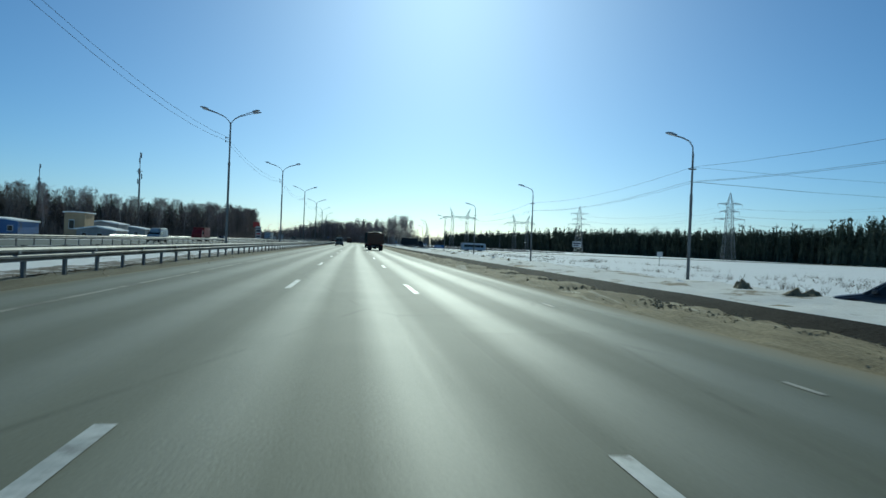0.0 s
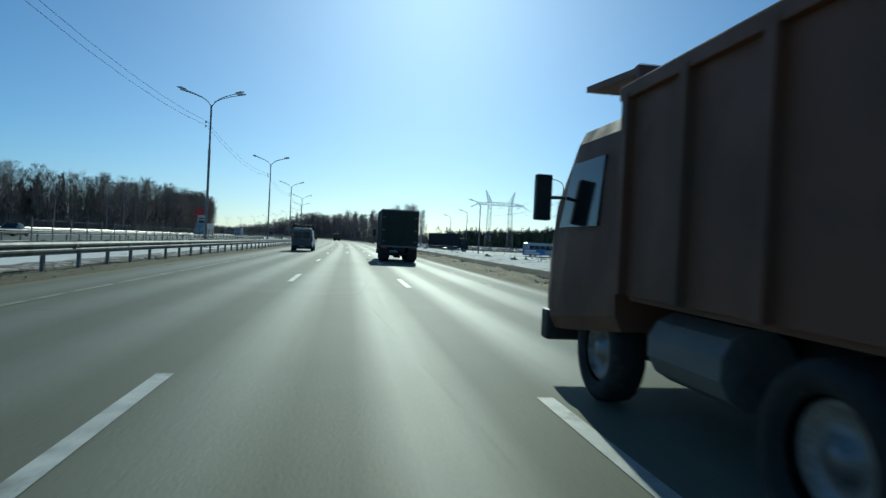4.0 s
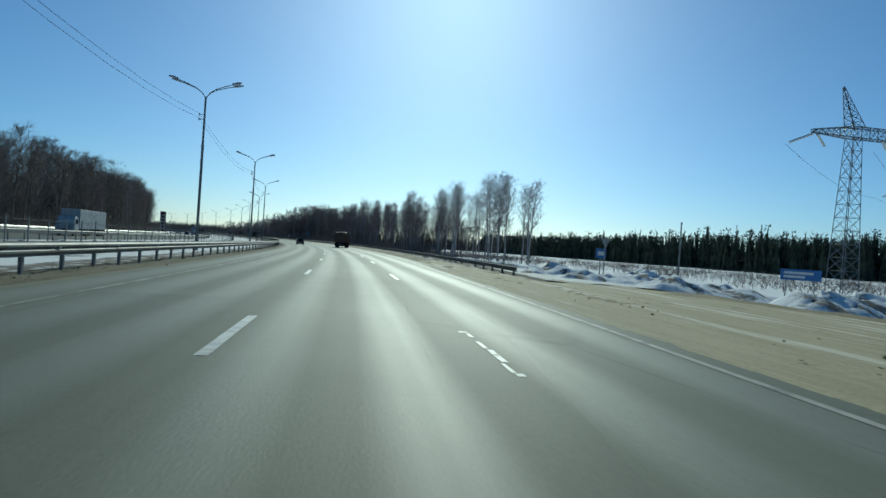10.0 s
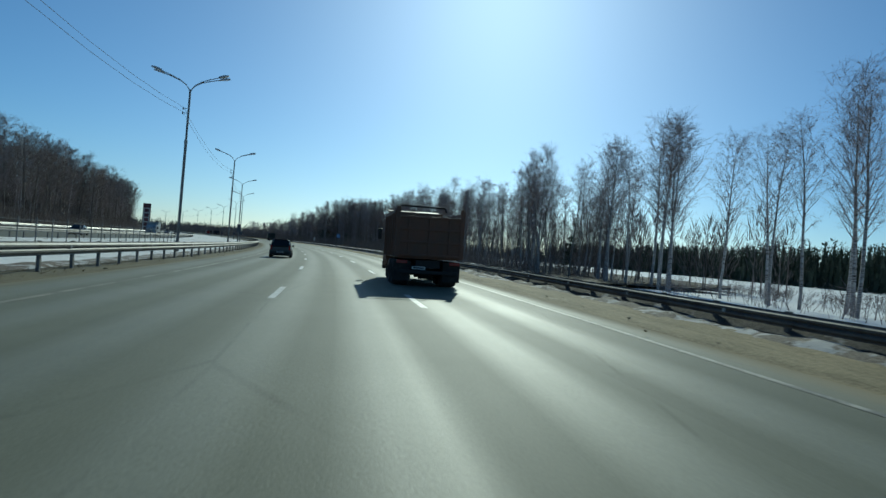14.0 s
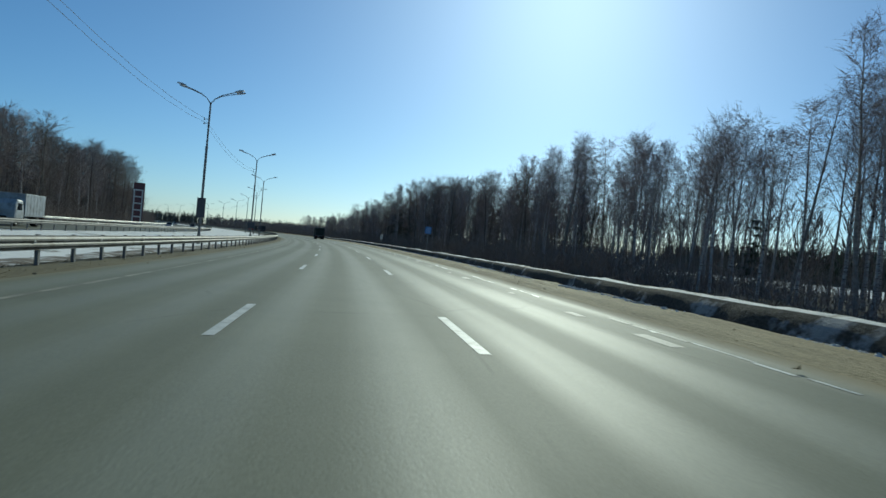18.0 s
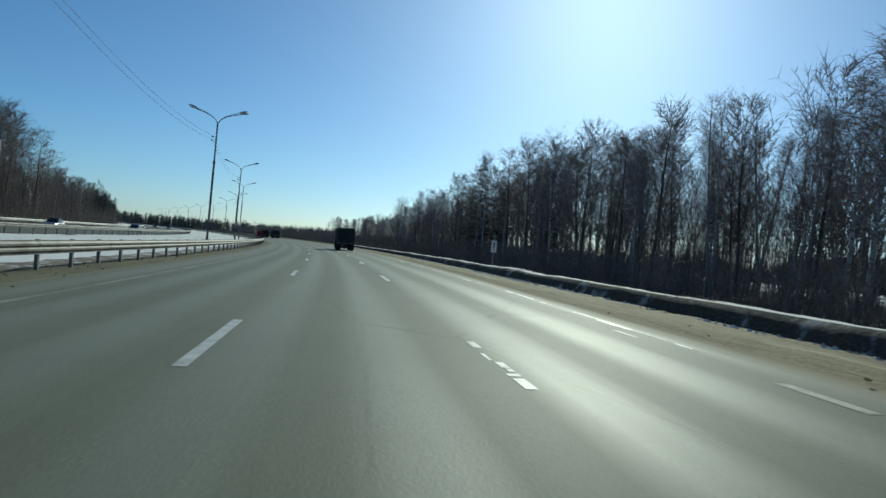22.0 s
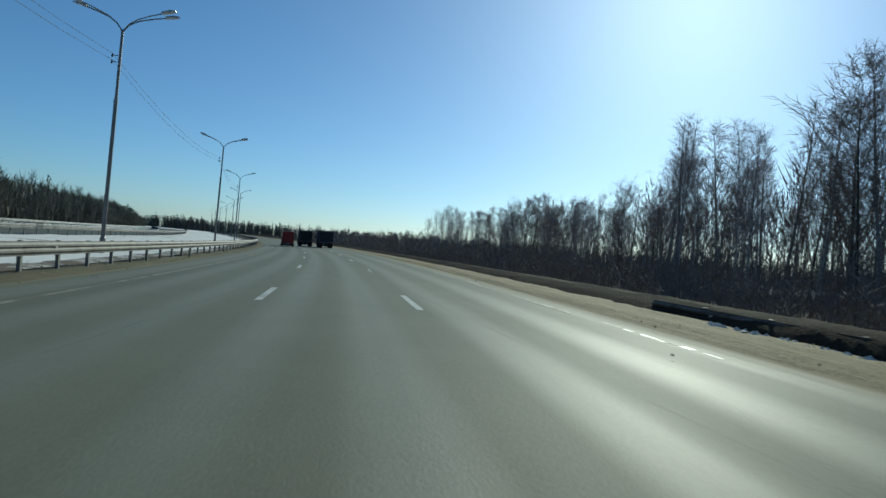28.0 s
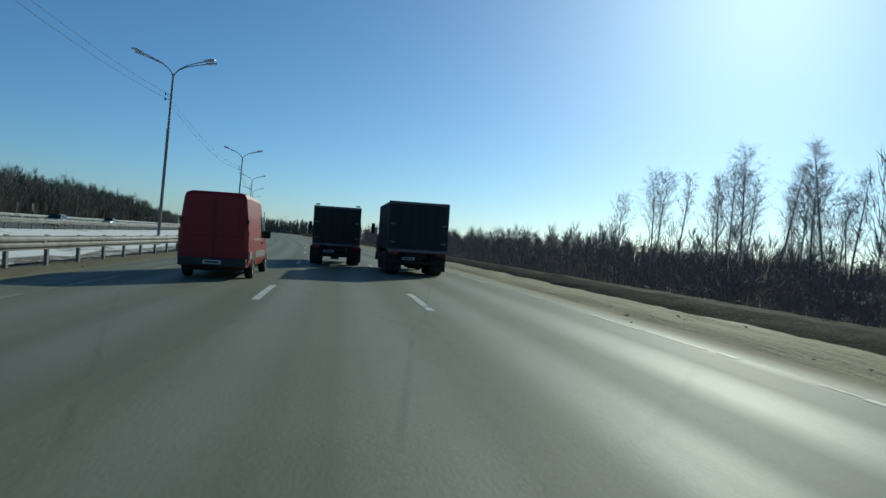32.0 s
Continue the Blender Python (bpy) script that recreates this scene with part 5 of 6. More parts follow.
def truck_frame(car, length, axles, r=0.5, w=0.62):
    part("chassis", Shape().box(-0.45, 0.45, 0.1, length, 0.72, 1.0), UNDER, car)
    for ya in axles:
        part("axle", Shape().tube((-0.95, ya, r), (0.95, ya, r), 0.11, 0.11, 8).tube((-0.2, ya, r), (0.2, ya, r), 0.24, 0.24, 10), UNDER, car)
        for side in (-1, 1):
            wheel(car, side * 0.93, ya, r, w if ya < length - 1.8 else 0.32, side)
    for side in (-1, 1):
        part("mud_flap", Shape().box(side * 0.93 - 0.32, side * 0.93 + 0.32, 0.28, 0.3, 0.22, 0.95), RUBBER, car)
        part("tail_light", Shape().box(side * 0.98 - 0.2, side * 0.98 + 0.2, -0.03, 0.04, 0.86, 0.98), LENS, car, bevel=0.015)
        part("fuel_tank", Shape().tube((side * 0.85, length * 0.5, 0.72), (side * 0.85, length * 0.5 + 1.0, 0.72), 0.28, 0.28, 12), GREY_PLASTIC, car)
    part("underrun_bar", Shape().box(-1.12, 1.12, 0.02, 0.12, 0.5, 0.62), UNDER, car, bevel=0.015)
    plate_bars(car, -0.35, 0.02, 0.66)


def truck_cab(car, y0, mat, top=2.75):
    """Cab whose back wall stands at y0."""
    secs = [ring(y0, 0.75, top, 1.2, 1.1, 1.6, 0.2), ring(y0 + 1.25, 0.6, top, 1.22, 1.12, 1.6, 0.2), ring(y0 + 1.75, 0.55, top - 0.5, 1.2, 1.12, 1.6, 0.2), ring(y0 + 1.95, 0.55, 1.65, 1.16, 1.08, 1.3, 0.1)]
    cab = part("cab", loft(secs), mat, car, smooth=None)
    for side in (-1, 1):
        part("side_window", flank([(y0 + 0.45, 1.68), (y0 + 1.5, 1.68), (y0 + 1.3, 2.35), (y0 + 0.45, 2.35)], side, 1.22, 1.12, 1.6, top, 0.2), GLASS, cab)
        part("mirror", Shape().box(side * 1.42 - 0.09, side * 1.42 + 0.09, y0 + 1.45, y0 + 1.55, 1.75, 2.25), PLASTIC, cab, bevel=0.02)
        part("mirror_stay", Shape().tube((side * 1.2, y0 + 1.4, 2.0), (side * 1.4, y0 + 1.48, 2.0), 0.02, 0.02, 5), PLASTIC, cab)
    part("windscreen", Shape().add([(-1.0, y0 + 1.31, top - 0.08), (1.0, y0 + 1.31, top - 0.08), (1.05, y0 + 1.88, 1.85), (-1.05, y0 + 1.88, 1.85)], [(0, 1, 2, 3)]), GLASS, cab)
    part("bumper", Shape().box(-1.2, 1.2, y0 + 1.8, y0 + 2.05, 0.4, 0.75), PLASTIC, car, bevel=0.04)


def dump_truck(m, label):
    car = thing("dump_truck", label, "truck", m)
    truck_frame(car, 6.9, (1.15, 2.45, 5.6))
    outer = part("bed_floor", Shape().box(-1.18, 1.18, 0.1, 4.7, 1.05, 1.15), ORANGE, car)
    for side in (-1, 1):
        x0, x1 = side * 1.19, side * 1.25
        wall = part("side_wall", Shape().box(min(x0, x1), max(x0, x1), 0.06, 4.75, 1.1, 2.72), ORANGE, car)
        for yr in (0.12, 1.0, 1.9, 2.8, 3.7, 4.62):
            part("rib", Shape().box(min(x1, side * 1.32), max(x1, side * 1.32), yr, yr + 0.1, 1.1, 2.74), ORANGE, wall)
        part("top_rail", Shape().box(side * 1.25 - 0.06, side * 1.25 + 0.06, 0.0, 4.8, 2.7, 2.82), ORANGE, wall, bevel=0.015)
        part("corner_post", Shape().box(side * 1.2 - 0.08, side * 1.2 + 0.08, -0.06, 0.08, 1.1, 2.95), ORANGE, car, bevel=0.015)
    gate = part("tailgate", Shape().box(-1.12, 1.12, -0.02, 0.05, 1.12, 2.62), ORANGE, car)
    for zr in (1.14, 1.62, 2.1, 2.54):
        part("crossbar", Shape().box(-1.12, 1.12, -0.08, -0.02, zr, zr + 0.08), ORANGE, gate, bevel=0.012)
    for xr in (-0.75, 0.0, 0.75):
        part("upright", Shape().box(xr - 0.05, xr + 0.05, -0.075, -0.02, 1.16, 2.6), ORANGE, gate)
    part("head_board", Shape().box(-1.2, 1.2, 4.68, 4.76, 1.1, 3.0), ORANGE, car)
    part("visor", Shape().add([(-1.2, 4.7, 2.98), (1.2, 4.7, 2.98), (1.15, 6.0, 3.12), (-1.15, 6.0, 3.12), (-1.2, 4.7, 2.92), (1.2, 4.7, 2.92), (1.15, 6.0, 3.06), (-1.15, 6.0, 3.06)],
                               [(0, 1, 2, 3), (7, 6, 5, 4), (0, 4, 5, 1), (1, 5, 6, 2), (2, 6, 7, 3), (3, 7, 4, 0)]), ORANGE, car)
    part("tarpaulin_bar", Shape().line([(-1.15, 0.1, 2.86), (-1.1, 0.2, 3.0), (0.55, 0.2, 2.97), (0.6, 0.2, 2.82)], 0.04, 6), UNDER, car)
    part("load", Shape().sheet([[(x, y, 2.35 + 0.28 * math.cos(x * 1.2) * math.sin(y * 0.66) + 0.06 * noise.noise((x * 2, y * 2, 0))) for x in np.linspace(-1.17, 1.17, 12)] for y in np.linspace(0.08, 4.66, 20)]), DIRT, car, "heaped sandy load")
    truck_cab(car, 4.95, ORANGE)
    return car


def box_truck(m, label, mat, height=3.55, length=7.2, width=2.5, sheet=True):
    car = thing("box_truck", label, "truck", m)
    truck_frame(car, length, (1.3, 2.5, length - 0.9) if length > 7 else (1.6, length - 0.9))
    w, y1 = width / 2, length - 2.1
    body = part("cargo_body", Shape().box(-w, w, 0.0, y1, 1.05, height), mat, car, bevel=0.05)
    for side in (-1, 1):
        part("rear_door", Shape().box(min(side * 0.012, side * (w - 0.06)), max(side * 0.012, side * (w - 0.06)), -0.03, 0.0, 1.14, height - 0.08), mat, body, bevel=0.008)
        part("corner_post", Shape().box(side * (w - 0.04) - 0.045, side * (w - 0.04) + 0.045, -0.05, 0.06, 1.0, height + 0.02), PLASTIC, body)
        for xr in (0.3, 0.75):
            part("lock_rod", Shape().tube((side * xr, -0.055, 1.1), (side * xr, -0.055, height - 0.15), 0.018, 0.018, 6), PLASTIC, body)
        for zr in (1.35, 2.1, 2.95):
            part("hinge", Shape().box(side * (w - 0.18) - 0.1, side * (w - 0.18) + 0.1, -0.05, -0.03, zr, zr + 0.07), GREY_PLASTIC, body)
        for yr in np.arange(0.6, y1, 0.75):
            part("side_post", Shape().box(side * (w + 0.004) - 0.012, side * (w + 0.004) + 0.012, yr, yr + 0.06, 1.08, height - 0.06), mat, body)
    part("sill", Shape().box(-w, w, -0.07, 0.03, 0.98, 1.1), GREY_PLASTIC, body)
    part("roof_rail", Shape().box(-w, w, -0.05, 0.04, height - 0.07, height + 0.02), GREY_PLASTIC, body)
    truck_cab(car, length - 2.0, mat)
    return car


def car_body(m, label, mat, length=4.3, width=1.74, height=1.48, estate=True, name="car", rails=False):
    car = thing(name, label, "car", m)
    wb, belt, zb, r = width / 2, height * 0.6, 0.24, 0.31
    back = 0.04 if estate else 0.85
    low = [ring(0.0, zb + 0.12, belt - 0.06, wb - 0.12, wb - 0.2, belt - 0.35, 0.1), ring(0.1, zb, belt, wb - 0.03, wb - 0.1, belt - 0.25, 0.08), ring(1.0, zb, belt + 0.02, wb, wb - 0.06, belt - 0.2, 0.07),
           ring(length - 1.15, zb, belt, wb, wb - 0.08, belt - 0.2, 0.08), ring(length - 0.3, zb, belt - 0.16, wb - 0.06, wb - 0.2, belt - 0.35, 0.1), ring(length - 0.02, zb + 0.06, belt - 0.36, wb - 0.2, wb - 0.3, belt - 0.5, 0.08)]
    body = part("body", loft(low), mat, car, smooth=None)

    def cab(y, z0, z1, w0, w1):
        return [(w0, y, z0), ((w0 + w1) / 2 + 0.02, y, (z0 + z1) / 2), (w1, y, z1 - 0.05), (w1 - 0.1, y, z1), (-w1 + 0.1, y, z1), (-w1, y, z1 - 0.05), (-(w0 + w1) / 2 - 0.02, y, (z0 + z1) / 2), (-w0, y, z0)]
    z0, wt = belt - 0.03, wb - 0.2
    green = [cab(back, z0, belt + 0.06, wb - 0.1, wb - 0.14), cab(back + (0.32 if estate else 0.7), z0, height - 0.05, wb - 0.08, wt - 0.02), cab(back + (0.55 if estate else 0.95), z0, height, wb - 0.07, wt),
             cab(length - 2.1, z0, height - 0.02, wb - 0.07, wt), cab(length - 1.72, z0, height - 0.16, wb - 0.07, wt), cab(length - 1.12, z0, belt + 0.02, wb - 0.1, wb - 0.16)]
    part("greenhouse", loft(green), GLASS, car, smooth=None)
    roof = [[(x, y, z + 0.008) for x, z in ((-wt + 0.02, height - 0.05), (-wt + 0.13, height + 0.004), (0, height + 0.012), (wt - 0.13, height + 0.004), (wt - 0.02, height - 0.05))] for y in np.linspace(back + (0.45 if estate else 0.9), length - 2.0, 6)]
    part("roof", Shape().sheet(roof), mat, car, smooth=True)
    for side in (-1, 1):
        for ya in (back + 0.42, back + 1.35, length - 2.0):
            q = 0.3 if ya > length - 2.2 else 0.0
            part("pillar", Shape().add([(side * (wb - 0.075), ya + q * 2, z0), (side * (wb - 0.075), ya + q * 2 + 0.1, z0), (side * (wt + 0.015), ya + 0.06, height - 0.04), (side * (wt + 0.015), ya - 0.02, height - 0.04)], [(0, 1, 2, 3)]), mat, car)
        part("tail_light", Shape().box(side * (wb - 0.14) - 0.07, side * (wb - 0.14) + 0.07, -0.005, 0.16, belt - 0.26, belt + (0.12 if estate else -0.08)), LENS, car, bevel=0.02)
        part("headlight", Shape().box(side * (wb - 0.34) - 0.16, side * (wb - 0.34) + 0.16, length - 0.28, length - 0.06, belt - 0.36, belt - 0.22), CLEAR, car, bevel=0.03)
        part("mirror", Shape().box(side * (wb + 0.07) - 0.09, side * (wb + 0.07) + 0.09, length - 1.55, length - 1.4, belt + 0.02, belt + 0.15), mat, car, bevel=0.03)
        for ya in (length * 0.33, length * 0.56):
            part("door_handle", Shape().box(side * (wb - 0.01) - 0.02, side * (wb - 0.01) + 0.02, ya, ya + 0.16, belt - 0.15, belt - 0.11), mat, car)
        arch = [(math.cos(a) * (r + 0.07), math.sin(a) * (r + 0.07) + r) for a in np.linspace(-0.1, math.pi + 0.1, 12)]
        for yw in (0.75, length - 0.85):
            part("wheel_arch", flank([(yw + c, s_) for c, s_ in arch], side, wb, wb, 9, 10, out=0.004), UNDER, car)
            wheel(car, side * (wb - 0.075), yw, r, 0.2, side)
        if rails:
            part("roof_rail", Shape().line([(side * (wt - 0.05), back + 0.6, height), (side * (wt - 0.05), back + 0.75, height + 0.07), (side * (wt - 0.05), length - 2.3, height + 0.07), (side * (wt - 0.05), length - 2.15, height)], 0.018, 5), GREY_PLASTIC, car)
    part("rear_bumper", Shape().box(-wb + 0.08, wb - 0.08, -0.07, 0.2, 0.3, 0.55), PLASTIC if estate else mat, car, bevel=0.05)
    part("front_bumper", Shape().box(-wb + 0.16, wb - 0.16, length - 0.2, length + 0.04, 0.26, 0.5), PLASTIC, car, bevel=0.05)
    part("underbody", Shape().box(-wb + 0.15, wb - 0.15, 0.2, length - 0.2, 0.16, 0.3), UNDER, car)
    plate_bars(car, 0.0, -0.005 if not estate else -0.07, 0.4 if estate else 0.62)
    return car


def coach(m, label):
    car = thing("coach", label, "bus", m)
    secs = [ring(0.0, 0.45, 3.1, 1.2, 1.12, 1.4, 0.25), ring(0.2, 0.35, 3.2, 1.25, 1.2, 1.4, 0.25), ring(9.6, 0.35, 3.2, 1.25, 1.2, 1.4, 0.25), ring(10.1, 0.4, 2.9, 1.22, 1.12, 1.3, 0.25)]
    part("body", loft(secs), BUS_PAINT, car, smooth=None)
    for side in (-1, 1):
        for y in np.arange(0.5, 9.0, 1.45):
            part("side_window", flank([(y, 1.55), (y + 1.36, 1.55), (y + 1.36, 2.6), (y, 2.6)], side, 1.25, 1.2, 1.4, 3.2, 0.25), GLASS, car)
        for yw in (2.2, 7.9):
            wheel(car, side * 1.1, yw, 0.48, 0.3, side)
    part("roof", Shape().box(-1.05, 1.05, 0.4, 9.2, 3.17, 3.26), WHITE_PAINT, car, bevel=0.03)
    part("windscreen", Shape().box(-1.05, 1.05, 10.02, 10.14, 1.3, 2.6), GLASS, car, bevel=0.03)
    return car


# traffic, set at moments of the drive; some lorries stand more than once
dump_truck(stand(388.6, 3.45, 0, -0.5), "dirty orange dump truck with a loaded bed, in the slow lane")
# the same dump truck, stood again at an earlier place
dump_truck(stand(106.5, 3.5), "dirty orange dump truck with a rail on its bed")
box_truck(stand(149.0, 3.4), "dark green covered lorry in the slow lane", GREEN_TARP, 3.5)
van(stand(167.9, -4.3), "dirty white van with planks on its roof rack", OLD_WHITE, 5.5, 2.0, 2.25, base=2.9, rear_wheel=1.2, bonnet=0.85, rack=True)
van(stand(796.7, -3.5), "bright red high-roofed van in the fast lane", RED_PAINT, 5.9, 2.0, 2.58, rear_glass=False)
# the dump truck once more, added here as a covered lorry
box_truck(stand(809.3, 0.15), "dump truck driving ahead, built as a dark green covered lorry", GREEN_TARP, 2.9, 6.6, 2.3)
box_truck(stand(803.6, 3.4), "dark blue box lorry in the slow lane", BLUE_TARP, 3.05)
car_body(stand(225.2, 7.65, -0.03, 1), "silver estate car with roof rails, turning off", SILVER, 4.47, 1.74, 1.62, True, rails=True)
# the hatchback stands in for the white van, which drives here later
car_body(stand(417.5, -3.6), "dark hatchback in the fast lane", DARK_PAINT, 4.1, 1.7, 1.46, True)
car_body(stand(16.5, 19.3, -0.45, 40), "dark saloon car parked on the verge", DARK_PAINT, 4.5, 1.76, 1.45, False)
car_body(stand(284.0, 31.5, -0.78, 112), "dark saloon car waiting on the side road", DARK_PAINT, 4.5, 1.76, 1.45, False)
coach(stand(254.0, 42.5, -0.8, -78), "blue and white coach on the side road")
box_truck(stand(236.6, 16.7, -0.25, -97), "dark covered lorry turning into the side road", BLUE_TARP, 3.6, 8.2)
# the blue box lorry again, added here as a green one
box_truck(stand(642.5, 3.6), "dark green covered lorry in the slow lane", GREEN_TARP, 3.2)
# opposite traffic, facing the other way
van(stand(116.0, -33.0, -0.1, 180), "white delivery van on the opposite carriageway", WHITE_PAINT, 5.6, 1.98, 2.4)
box_truck(stand(374.0, -36.5, -0.1, 180), "long white lorry on the opposite carriageway", WHITE_PAINT, 3.8, 14.5)
box_truck(stand(292.0, -36.8, -0.1, 180), "white articulated lorry on the opposite carriageway", WHITE_PAINT, 3.8, 14.5)
box_truck(stand(164.0, -37.0, -0.1, 180), "red box lorry on the opposite carriageway", RED_PAINT, 3.3, 8.0)
box_truck(stand(537.0, -33.0, -0.1, 180), "white lorry on the opposite carriageway", WHITE_PAINT, 3.4, 7.0)
for s, o, mat, label in ((872.0, -33.0, WHITE_PAINT, "white car on the opposite carriageway"), (915, -36.5, SILVER, "silver car on the opposite carriageway"), (690, -33, DARK_PAINT, "dark car on the opposite carriageway"),
                         (655, -37, SILVER, "pale car on the opposite carriageway"), (186, -37, DARK_PAINT, "dark car on the opposite carriageway"), (470, -33, DARK_PAINT, "black car on the opposite carriageway")):
    car_body(stand(s, o, -0.1, 180), label, mat, 4.4, 1.76, 1.5, s > 700)

# planks carried on the white van's rack
van_m = stand(167.9, -4.3)
for k, (x, y0, y1, z, w) in enumerate([(0.72, -0.5, 4.7, 2.52, 0.16), (0.5, -0.6, 4.4, 2.5, 0.2), (0.2, -0.9, 3.6, 2.51, 0.18), (-0.1, -1.0, 3.9, 2.49, 0.2), (-0.45, -0.7, 3.8, 2.53, 0.22), (-0.7, -1.3, 3.2, 2.56, 0.14)]):
    plank = part("plank", Shape().box(x - w / 2, x + w / 2, y0, y1, z - 0.03, z + 0.03 + 0.02 * (k % 3)), WOOD)
    plank.matrix_world = van_m @ pose(0, 0, 0, 0.6 * (k % 3) - 0.4, 0, 1.5 * (k % 3) - 1.5)
    tagged(plank, "weathered wooden plank on the van's roof rack", "plank", "planks on the van")


# ---------------------------------------------------------------- power line, masts
def lattice(shape, a, b, wa, wb, panels, r):
    """A square lattice mast from a to b, its width going from wa to wb."""
    a, b = Vector(a), Vector(b)
    axis = (b - a).normalized()
    u = Vector((1, 0, 0)) if abs(axis.x) < 0.8 else Vector((0, 1, 0))
    v = axis.cross(u).normalized()
    u = v.cross(axis).normalized()

    def corner(t, k):
        w = (wa + (wb - wa) * t) / 2
        return a.lerp(b, t) + u * w * (1, 1, -1, -1)[k] + v * w * (1, -1, -1, 1)[k]
    for k in range(4):
        shape.tube(corner(0, k), corner(1, k), r, r * 0.8, 4, False)
    for p in range(panels):
        t0, t1 = p / panels, (p + 1) / panels
        for k in range(4):
            n = (k + 1) % 4
            shape.tube(corner(t0, k), corner(t1, n), r * 0.6, r * 0.6, 3, False)
            shape.tube(corner(t0, n), corner(t1, k), r * 0.6, r * 0.6, 3, False)
            shape.tube(corner(t1, k), corner(t1, n), r * 0.6, r * 0.6, 3, False)
    return shape


INSULATOR = surface("glass_insulator", (0.5, 0.52, 0.52), (0.7, 0.72, 0.72), 3, 20, 0.25, bump=0.0)


def portal_pylon(x, y, turn=3.0, label="grey steel lattice portal pylon with two horned legs"):
    p = thing("power_pylon", label, "pylon", pose(x, y, GROUND - 0.1, 0, 0, turn), "portal pylons")
    for side in (-1, 1):
        part("leg", lattice(Shape(), (side * 3.95, 0, 0), (side * 3.7, 0, 16.2), 2.1, 1.05, 12, 0.042), LATTICE, p)
        part("horn", lattice(Shape(), (side * 3.6, 0, 17.0), (side * 5.2, 0, 21.2), 1.3, 0.12, 6, 0.042), LATTICE, p)
        part("arm", lattice(Shape(), (side * 4.2, 0, 16.7), (side * 8.4, 0, 16.5), 1.1, 0.3, 6, 0.05), LATTICE, p)
        for x0, x1 in ((side * 8.3, side * 10.2), (side * 7.8, side * 6.2)):
            part("insulator", Shape().tube((x0, 0.0, 16.2), (x1, 0.9, 15.3), 0.13, 0.13, 6), INSULATOR, p)
    part("insulator", Shape().tube((-0.4, 0, 16.2), (0.9, 0.9, 15.6), 0.13, 0.13, 6), INSULATOR, p)
    part("crossbeam", lattice(Shape(), (-4.2, 0, 16.7), (4.2, 0, 16.7), 1.1, 1.1, 9, 0.05), LATTICE, p)
    return p


portal_pylon(44.5, 322.6)
portal_pylon(84.8, 358.5, 8)


def tower(x, y, h=28.5, turn=0):
    p = thing("power_tower", "grey steel lattice tower with three cross arms", "pylon", pose(x, y, GROUND - 0.1, 0, 0, turn), "lattice towers")
    part("mast", lattice(lattice(Shape(), (0, 0, 0), (0, 0, h * 0.58), 5.0, 2.6, 8, 0.09), (0, 0, h * 0.58), (0, 0, h * 0.84), 2.6, 2.2, 5, 0.08), LATTICE, p)
    part("peak", lattice(Shape(), (0, 0, h * 0.84), (0, 0, h), 2.2, 0.2, 4, 0.06), LATTICE, p)
    for z, w in ((0.62, 6.3), (0.73, 4.0), (0.84, 5.0)):
        part("cross_arm", lattice(lattice(Shape(), (1.2, 0, h * z), (w, 0, h * z), 1.0, 0.15, 4, 0.05), (-1.2, 0, h * z), (-w, 0, h * z), 1.0, 0.15, 4, 0.05), LATTICE, p)
        for side in (-1, 1):
            part("insulator", Shape().tube((side * w, 0, h * z), (side * w, 0, h * z - 1.3), 0.1, 0.1, 5), INSULATOR, p)
    return p


t1, t2 = Vector((151.7, 257.7, 0)), Vector((121.7, 366, 0))
tower(t1.x, t1.y, 29.5, -12)
tower(t2.x, t2.y, 28.5, -12)
t0 = t1 - (t2 - t1)
tower(t0.x, t0.y, 29.0, -12)
for side in (-1, 1):
    for z, w in ((0.62, 6.3), (0.73, 4.0), (0.84, 5.0)):
        o = Vector((side * w, 0, 28.7 * z - 2.2))
        wire = Shape().line(sagging(t0 + o, t1 + o, 3.0, 10) + sagging(t1 + o, t2 + o, 3.0, 10)[1:], 0.02, 3)
        tagged(part("power_line", wire, CABLE), "high-voltage line sagging between lattice towers", "cable", "high-voltage lines")
for off in (-10.2, -0.5, 10.2):
    ends = [Vector((x + off, y, 14.3)) for x, y in ((44.5, 323.6), (84.8, 359.5), (180, 431))]
    wire = Shape().line(sagging(ends[0], ends[1], 1.2, 8) + sagging(ends[1], ends[2], 1.2, 8)[1:], 0.02, 3)
    tagged(part("power_line", wire, CABLE), "high-voltage line between the portal pylons", "cable", "portal lines")


def cell_mast(x, y, top, r):
    p = thing("antenna_mast", "slim grey mobile-phone mast with antenna panels", "antenna mast", pose(x, y, GROUND, 0, 0, 10), "antenna masts")
    h = top - GROUND
    part("mast", Shape().tube((0, 0, 0), (0, 0, h * 0.8), r, r * 0.6, 8).tube((0, 0, h * 0.8), (0, 0, h), r * 0.35, r * 0.3, 6), LATTICE, p)
    for k, (z, d) in enumerate([(0.98, 0.4), (0.92, 0.4), (0.79, 0.9), (0.74, 0.7), (0.68, 0.8), (0.80, 1.3)]):
        a = k * 2.2
        part("antenna", Shape().box(-0.2, 0.2, -0.1, 0.1, -1.0, 1.0, pose(math.cos(a) * d, math.sin(a) * d, h * z - 0.6, 0, 0, math.degrees(a))), LATTICE, p)
    part("platform", Shape().tube((0, 0, h * 0.775), (0, 0, h * 0.78), 1.1, 1.1, 8), LATTICE, p)


cell_mast(-88.9, 256, 32.0, 0.45)
cell_mast(-166.5, 341.4, 33.8, 0.5)

